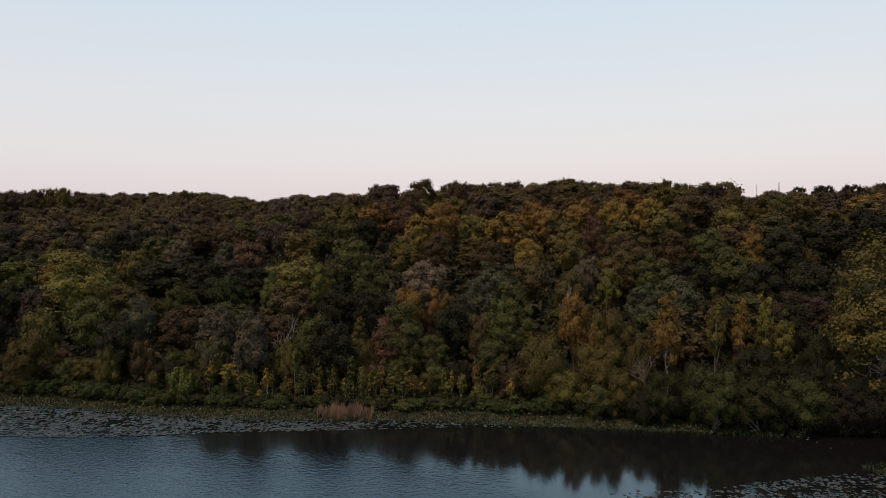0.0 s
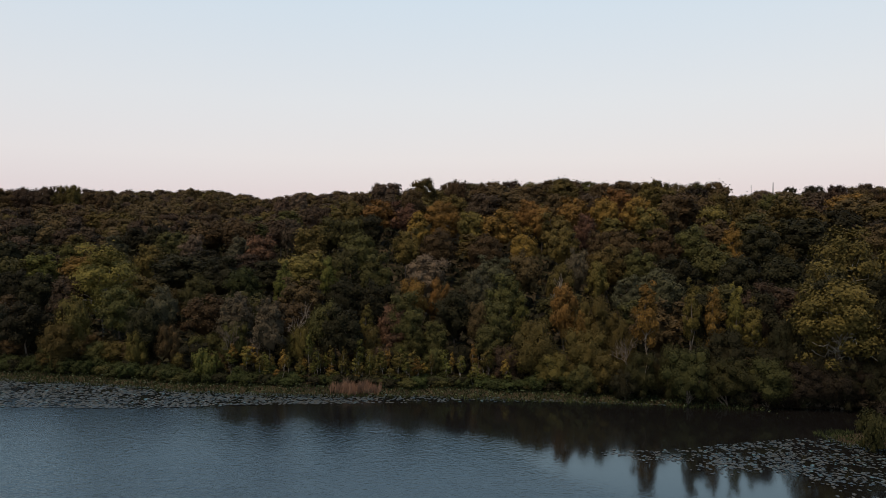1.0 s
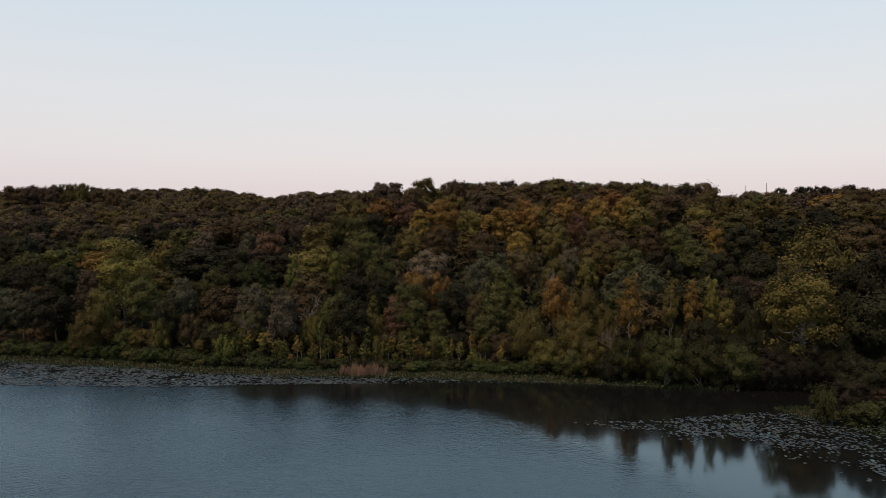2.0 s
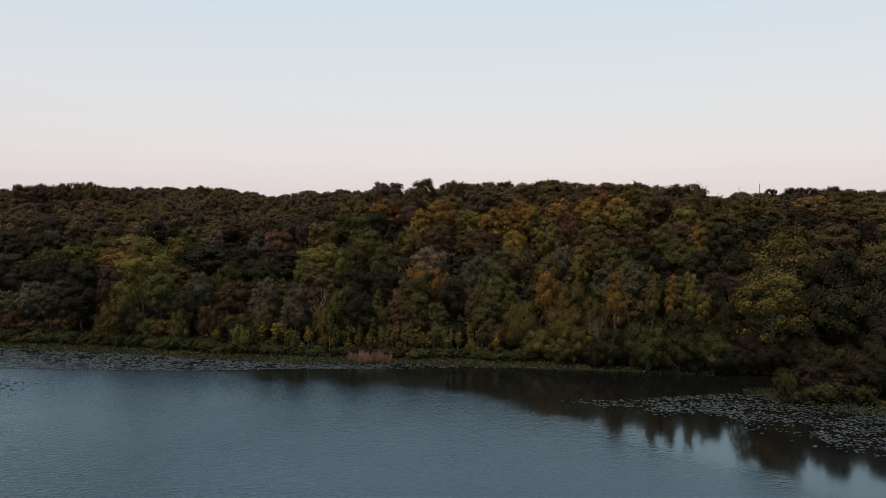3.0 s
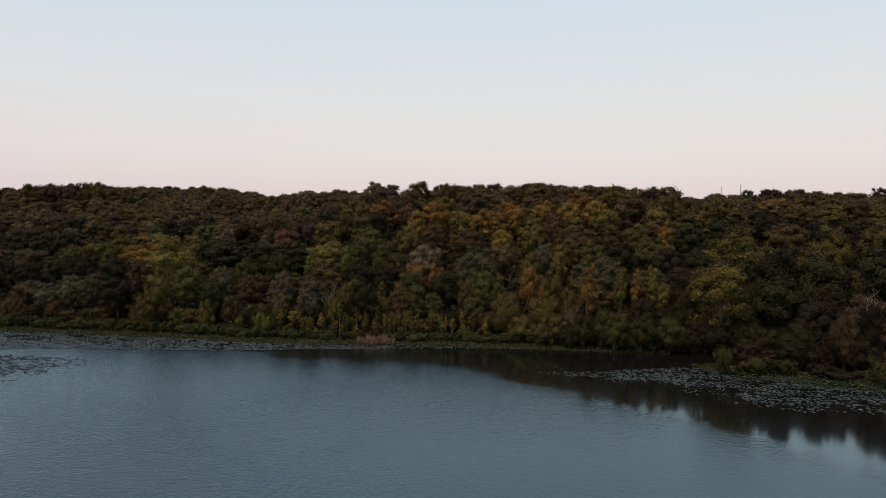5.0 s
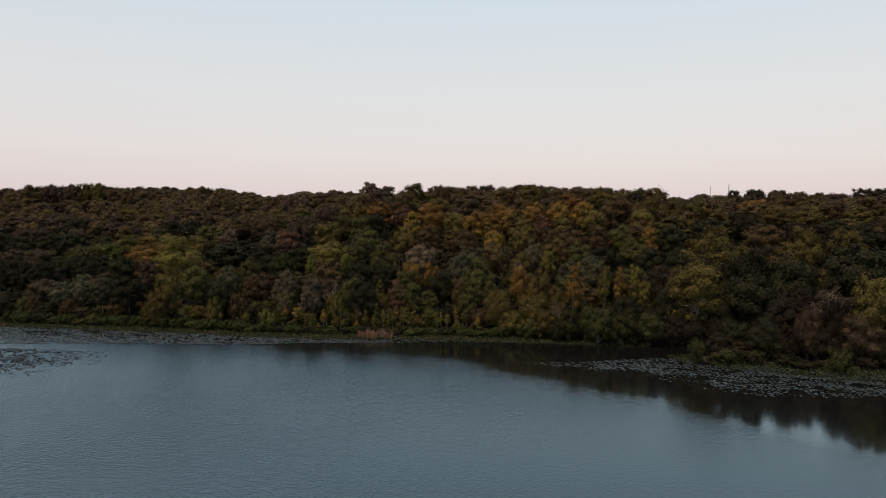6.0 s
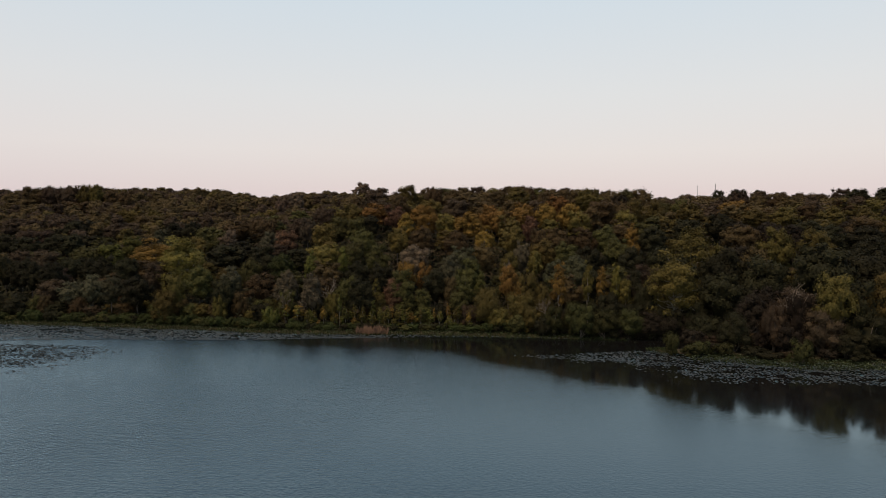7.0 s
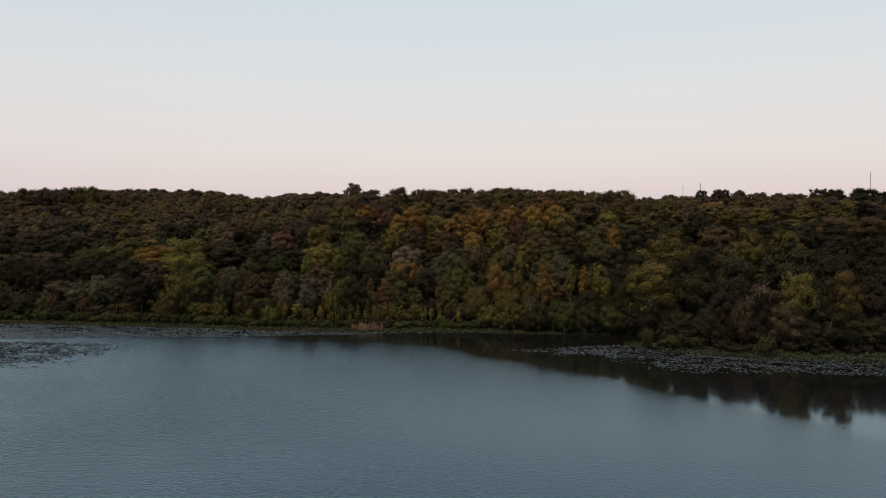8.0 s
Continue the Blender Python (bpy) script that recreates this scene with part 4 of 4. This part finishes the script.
# ---- far woods over the crest ----
def far_woods():
    rng = np.random.default_rng(77)
    shapes = []
    for i in range(6):
        pieces = []
        for q in range(16):
            d = unit(rng.normal(0, 1, 3) + np.array([0, 0, 0.45]))
            h = d * np.array([3.3, 3.3, 4.6]) * rng.uniform(0.5, 1.0) + np.array([0, 0, 7.0])
            r = rng.uniform(1.0, 1.8)
            way = unit(rng.normal(0, 1, (46, 3)) + d * 0.5)
            at = h + way * r * rng.uniform(0.8, 1.08, (46, 1))
            pieces += [cards(rng, at, way * 0.75 + d * 0.25, 0.5, 0.4, stray=0.4, dome=at - (0, 0, 6.3)), lump(rng, h, r * 0.8)]
        pieces.append(tube([(0, 0, -1), (0, 0, 4), (0, 0, 9)], [0.3, 0.25, 0.1], 5))
        shapes.append(join(pieces))
    made = {}

    def in_sight(x, y, h):
        """Whether the crown shows over the wood in front of it, from out on the lake."""
        for ey, ez in ((0.0, 26.5), (-80.0, 27.5)):
            k = np.linspace(0.3, 0.97, 60)
            fx, fy = x * k, ey + (y - ey) * k
            over = (rise(fx, fy) + 13.0 - ez) / k
            if h - ez > over[(fy > 110)].max(initial=-99) - (5.0 if y < 300 else 1.0):
                return True
        return False

    y = 213.0
    while y < 640:
        step = 11.5 if y < 320 else 9.0 + (y - 320) * 0.012
        x = -0.66 * (y + 84) - 10
        while x < 0.66 * (y + 84) + 10:
            px, py = x + rng.uniform(-4.5, 4.5), y + rng.uniform(-4.5, 4.5)
            x += step
            if any((px - qx) ** 2 + (py - qy) ** 2 < (0.4 * (8 + qw)) ** 2 for qx, qy, qw in planted if abs(py - qy) < 14):
                continue
            if not in_sight(px, py, float(rise(px, py)) + 14.5):
                continue
            v, fs = shapes[rng.integers(6)]
            ang, w = rng.uniform(0, 6.28), rng.uniform(1.15, 1.9)
            h, top = w * rng.uniform(0.8, 0.95), (rng.uniform(11.0, 15.5) if py < 320 and px < -30 else rng.uniform(10.5, 12.8)) + 3.0 * noise.noise((px * 0.03, py * 0.03, 1.0))
            ca, sa = np.cos(ang) * w, np.sin(ang) * w
            p = np.stack([v[:, 0] * ca - v[:, 1] * sa + px, v[:, 0] * sa + v[:, 1] * ca + py, (v[:, 2] - 12.5) * h + top + float(rise(px, py))], axis=1)
            made.setdefault((["brown", "plum", "brown", "plum", "brown", "olive", "brown"] if px < -20 or px > 105 else ["brown", "brown", "olive", "brown", "brown", "goldolive", "brown"])[rng.integers(7)], []).append((p, fs))
        y += step
    for c, pieces in made.items():
        tagged(new("far_woods", mesh_of("far_woods", *join(pieces), LEAVES[c])), WORD[c] + " far trees covering the hill to its crest", "woods", kind="stuff")


far_woods()


# ---- dead trees ----
def bare_tree(x, y, high, spread, mat, label):
    rng = np.random.default_rng(int(abs(x) * 10))
    ob = new("bare_tree")
    ob.matrix_world = Matrix.Translation((x, y, float(rise(x, y)) - 0.1))
    stem = limb(rng, (0, 0, -0.4), (rng.normal(0, 0.3), rng.normal(0, 0.3), high * 0.75), 0.11, 0.05, 0.05, 7)
    part("trunk", mesh_of("bare_trunk", *stem, mat, flat=False), ob)
    for i in range(9):
        z = high * rng.uniform(0.35, 0.75)
        a = rng.uniform(0, 6.28)
        tip = np.array([np.cos(a) * spread * rng.uniform(0.5, 1.2), np.sin(a) * spread * rng.uniform(0.5, 1.2), min(high, z + high * rng.uniform(0.08, 0.34))])
        pieces = [limb(rng, (0, 0, z), tip, 0.07, 0.025, 0.15)]
        for k in range(5):
            s = np.array([0, 0, z]) * (1 - (0.35 + 0.12 * k)) + tip * (0.35 + 0.12 * k)
            pieces.append(limb(rng, s, s + rng.normal(0, spread * 0.22, 3) + (0, 0, high * 0.1), 0.03, 0.015, 0.1, 4))
        part("branch", mesh_of("bare_branch", *join(pieces), mat, flat=False), ob)
    return tagged(ob, label, "tree", "bare trees of the wood")


RED_BARK = mottled("red_bark", (0.10, 0.06, 0.05), (0.22, 0.13, 0.10), 1.5, 0.9)
bare_tree(21.6, 98.5, 9.0, 2.4, BARK, "leafless dead tree with grey-brown bark at the shore")
bare_tree(-31.5, 133.0, 12.5, 2.6, RED_BARK, "leafless reddish tree among green crowns")
bare_tree(14.5, 131.0, 13.0, 1.8, TAN_BARK, "leafless grey snag among green crowns")
bare_tree(-41.0, 104.5, 8.0, 2.0, BARK, "leafless thin tree behind the shrubs")
bare_tree(-46.0, 106.5, 9.0, 2.0, BARK, "leafless thin tree behind the shrubs")
bare_tree(-44.5, 150.0, 13.5, 2.6, RED_BARK, "leafless reddish tree on the slope")
bare_tree(-35.1, 113.0, 11.5, 3.4, TAN_BARK, "leafless spreading tree with pale branches at the foot of the slope")
bare_tree(62.5, 76.0, 7.5, 2.4, BARK, "leafless grey tree on the point of land")
bare_tree(71.0, 74.5, 15.2, 4.0, TAN_BARK, "dying tree with pale bare limbs on the point of land")

# ---- masts on the skyline ----
def mast(x, y, top, r, arms):
    ob = new("radio_mast")
    base = float(rise(x, y))
    ob.location = (x, y, base)
    high = top - base
    part("pole", mesh_of("mast_pole", *tube([(0, 0, -0.5), (0, 0, high * 0.6), (0, 0, high)], [r, r * 0.8, r * 0.45], 8), STEEL, flat=False), ob)
    for k in range(arms):
        z = high - 1.0 - 1.6 * k
        part("antenna", mesh_of("mast_arm", *tube([(-0.9, 0, z), (0, 0, z), (0.9, 0, z + 0.1)], [0.12, 0.12, 0.12], 5), STEEL), ob)
    return tagged(ob, "thin grey steel mast rising above the treetops", "mast", "masts on the skyline")


mast(277.5, 650, 75.7, 0.8, 0)
mast(276.8, 700, 77.0, 0.35, 3)
mast(379.1, 520, 77.5, 0.45, 2)


# ---- lake plants ----
def pad_shape(r, rng):
    """A round floating leaf with a notch."""
    ang = np.concatenate([[0.0], np.linspace(0.25, 6.03, 6)])
    rad = np.concatenate([[0.1], rng.uniform(0.92, 1.08, 6)]) * r
    return np.stack([np.cos(ang) * rad, np.sin(ang) * rad, np.zeros(7)], axis=1)


PADS = [pad_shape(1.0, np.random.default_rng(i)) for i in range(6)]


def pad_points(rng, n, x0, x1, low, high, weight):
    """Places between two lines, more where weight says so, in clumps."""
    out = []
    while len(out) < n:
        x = rng.uniform(x0, x1)
        v = rng.uniform(0, 1)
        y = low(x) + (high(x) - low(x)) * v
        clump = 0.5 + 0.5 * noise.noise((x * 0.16, y * 0.3, 3.0)) + 0.35 * noise.noise((x * 0.6, y * 0.8, 9.0))
        if rng.uniform(0, 1) < weight(x, v) * min(1.0, (high(x) - low(x)) / 18) * min(1.0, max(0.0, clump * 2.4 - 0.5)):
            out.append((x, y))
    return out


def pad_mesh(rng, points, radius, tilt, lift, mat):
    pieces = []
    for x, y in points:
        s = PADS[rng.integers(6)] * radius * rng.uniform(0.6, 1.25)
        a = rng.uniform(0, 6.28)
        p = np.stack([s[:, 0] * np.cos(a) - s[:, 1] * np.sin(a), s[:, 0] * np.sin(a) + s[:, 1] * np.cos(a), s[:, 2]], axis=1)
        p[:, 2] = p[:, 0] * rng.normal(0, tilt) + p[:, 1] * rng.normal(0, tilt)
        p[:, 2] += -p[:, 2].min() + 0.012 + rng.uniform(0, lift)
        pieces.append((p + (x, y, 0), [np.arange(7)[None]]))
    return mesh_of("lily_pads", *join(pieces), mat)


def pad_bed(label, points, seed, radius, tilt, lift, near=None, mat=PAD):
    """A bed of floating leaves: the ones in the near stretch singly, the rest as one mesh."""
    rng = np.random.default_rng(seed)
    bed = tagged(new("lily_pad_bed"), label, "water plants")
    single = [p for p in points if near and near(*p)][:300]
    chosen = set(single)
    shared = [mesh_of("lily_pad", s * radius, [np.arange(7)[None]], mat) for s in PADS]
    for x, y in single:
        ob = part("lily_pad", shared[rng.integers(6)], bed)
        k = rng.uniform(0.6, 1.25)
        ob.matrix_local = Matrix.Translation((x, y, 0.02 + k * radius * 0.06)) @ Euler((rng.normal(0, 0.04), rng.normal(0, 0.04), rng.uniform(0, 6.28))).to_matrix().to_4x4() @ Matrix.Scale(k, 4)
    rest = part("lily_pads", pad_mesh(rng, [p for p in points if p not in chosen], radius, tilt, lift, mat), bed)
    tagged(rest, kind="stuff")
    return bed


rp = np.random.default_rng(3)
east_low = lambda x: float(np.interp(x, [9, 17, 21, 31, 38, 45, 68, 78, 130], [69, 65.2, 63, 58, 49, 45, 44.8, 42.5, 38]))
east_high = lambda x: float(np.interp(x, [9, 19, 31, 42, 45, 52, 65, 79, 130], [70, 70, 74, 77, 72.5, 71.5, 64, 64.5, 56]))
pts = pad_points(rp, 9500, 9, 118, east_low, east_high, lambda x, v: float(np.interp(v, [0, 0.2, 0.45, 1], [0.03, 0.16, 1, 0.9])) * float(np.interp(x, [9, 14, 20, 28], [0.06, 0.18, 0.6, 1])) if x < 40 else float(np.interp(v, [0, 0.12, 0.3, 1], [0.1, 0.7, 1, 1])))
pad_bed("grey-green lily pads floating before the point of land", pts, 4, 0.20, 0.09, 0.02, near=lambda x, y: x < 30 and y < 68)
west_low = lambda x: float(np.interp(x, [-150, -110, -90, -73, -52, -44, -37, -22, -6, 5, 30], [80, 81.5, 84, 84.8, 85, 86.5, 88, 89.8, 91.6, 92.4, 91]))
pts = pad_points(rp, 15500, -150, 26, west_low, lambda x: float(shore(x)) + 0.8, lambda x, v: 0.95 if x < -14 else (0.45 if v > 0.3 else 0.2))
pad_bed("dense blue-grey lily pads along the wooded shore", pts, 5, 0.24, 0.10, 0.06, near=lambda x, y: -34 < x < -8 and y < 91.5)
south_low = lambda x: float(np.interp(x, [-140, -100, -82, -75, -69, -62], [40, 42, 46, 51, 58, 66]))
south_high = lambda x: float(np.interp(x, [-140, -90, -72, -62], [78, 77, 74, 70]))
pts = pad_points(rp, 9000, -140, -70, south_low, south_high, lambda x, v: float(np.interp(x, [-104, -88, -79, -72], [1.0, 0.75, 0.25, 0.03])) * float(np.interp(v, [0, 0.25, 0.6, 1], [0.08, 0.45, 1, 0.5])))
# this bed takes the pad colour with shade in it
pad_bed("curled lily pads out on the lake, shade put into their colour", pts, 6, 0.24, 0.17, 0.08, near=lambda x, y: x > -84, mat=SHADED_PAD)


def blades(name, rng, xs, ys, zs, high, wide, mat, lean=0.18):
    n = len(xs)
    a = rng.uniform(0, np.pi, n)
    w = np.stack([np.cos(a), np.sin(a), np.zeros(n)], axis=1) * (wide * rng.uniform(0.6, 1.3, n))[:, None]
    h = high * rng.uniform(0.55, 1.25, n)
    tip = np.stack([rng.normal(0, lean, n) * h, rng.normal(0, lean, n) * h, h], axis=1)
    base = np.stack([xs, ys, zs], axis=1)
    v = np.stack([base - w, base + w, base + tip * 0.6 + w * 0.8, base + tip, base + tip * 0.6 - w * 0.8], axis=1).reshape(-1, 3)
    return mesh_of(name, v, [np.arange(n * 5).reshape(n, 5)], mat)


def marsh():
    rng = np.random.default_rng(8)
    n = 15000
    xs = rng.uniform(-135, 46, n)
    ys = np.array([float(shore(x)) for x in xs]) + rng.uniform(-1.2, 6.0, n)
    keep = coast(xs, ys) > -1.5
    xs2 = rng.uniform(47, 118, 7000)
    ys2 = shore(xs2) + 2.0 - 9.5 * rng.uniform(0, 1, 7000) ** 1.7
    xs, ys = np.concatenate([xs[keep], xs2]), np.concatenate([ys[keep], ys2])
    zs = np.maximum(rise(xs, ys), -0.02)
    tagged(new("marsh_grass", blades("marsh_grass", rng, xs, ys, zs, 0.5, 0.06, MARSH, 0.4)), "dark green marsh grass along the water's edge", "grass", kind="stuff")
    xs = rng.uniform(-130, 40, 1500)
    xs2 = rng.uniform(47, 118, 1800)
    ys = np.concatenate([shore(xs) + rng.uniform(-1.5, 4.5, 1500), shore(xs2) + 1.0 - 9.0 * rng.uniform(0, 1, 1800) ** 1.5])
    xs = np.concatenate([xs, xs2])
    pieces = []
    for x, y in zip(xs, ys):
        s = PADS[rng.integers(6)] * rng.uniform(0.09, 0.18)
        p = s.copy()
        p[:, 2] = p[:, 0] * rng.normal(0, 0.2) + p[:, 1] * rng.normal(0, 0.2)
        pieces.append((p + (x, y, max(float(rise(x, y)), 0) + rng.uniform(0.2, 0.8)), [np.arange(7)[None]]))
    tagged(new("standing_lotus_leaves", mesh_of("lotus", *join(pieces), LOTUS)), "round lotus leaves standing over the shallows", "water plants", kind="stuff")


marsh()


def reed_clump(x0, x1, y, deep, n):
    rng = np.random.default_rng(12)
    xs = (x0 + x1) / 2 + np.clip(rng.normal(0, 0.27, n), -0.52, 0.56) * (x1 - x0)
    ys = y + rng.uniform(-deep, deep, n)
    ob = tagged(new("reed_clump"), "clump of dry tan reeds at the lake edge", "reeds")
    tagged(part("reeds", blades("reeds", rng, xs, ys, np.maximum(rise(xs, ys), 0) - 0.05, 1.55 + 0.3 * np.sin(xs * 2.1) + 0.25 * np.sin(xs * 5.3), 0.035, REED, 0.13), ob), kind="stuff")
    return ob


reed_clump(-25.4, -18.2, 96.2, 1.1, 2600)
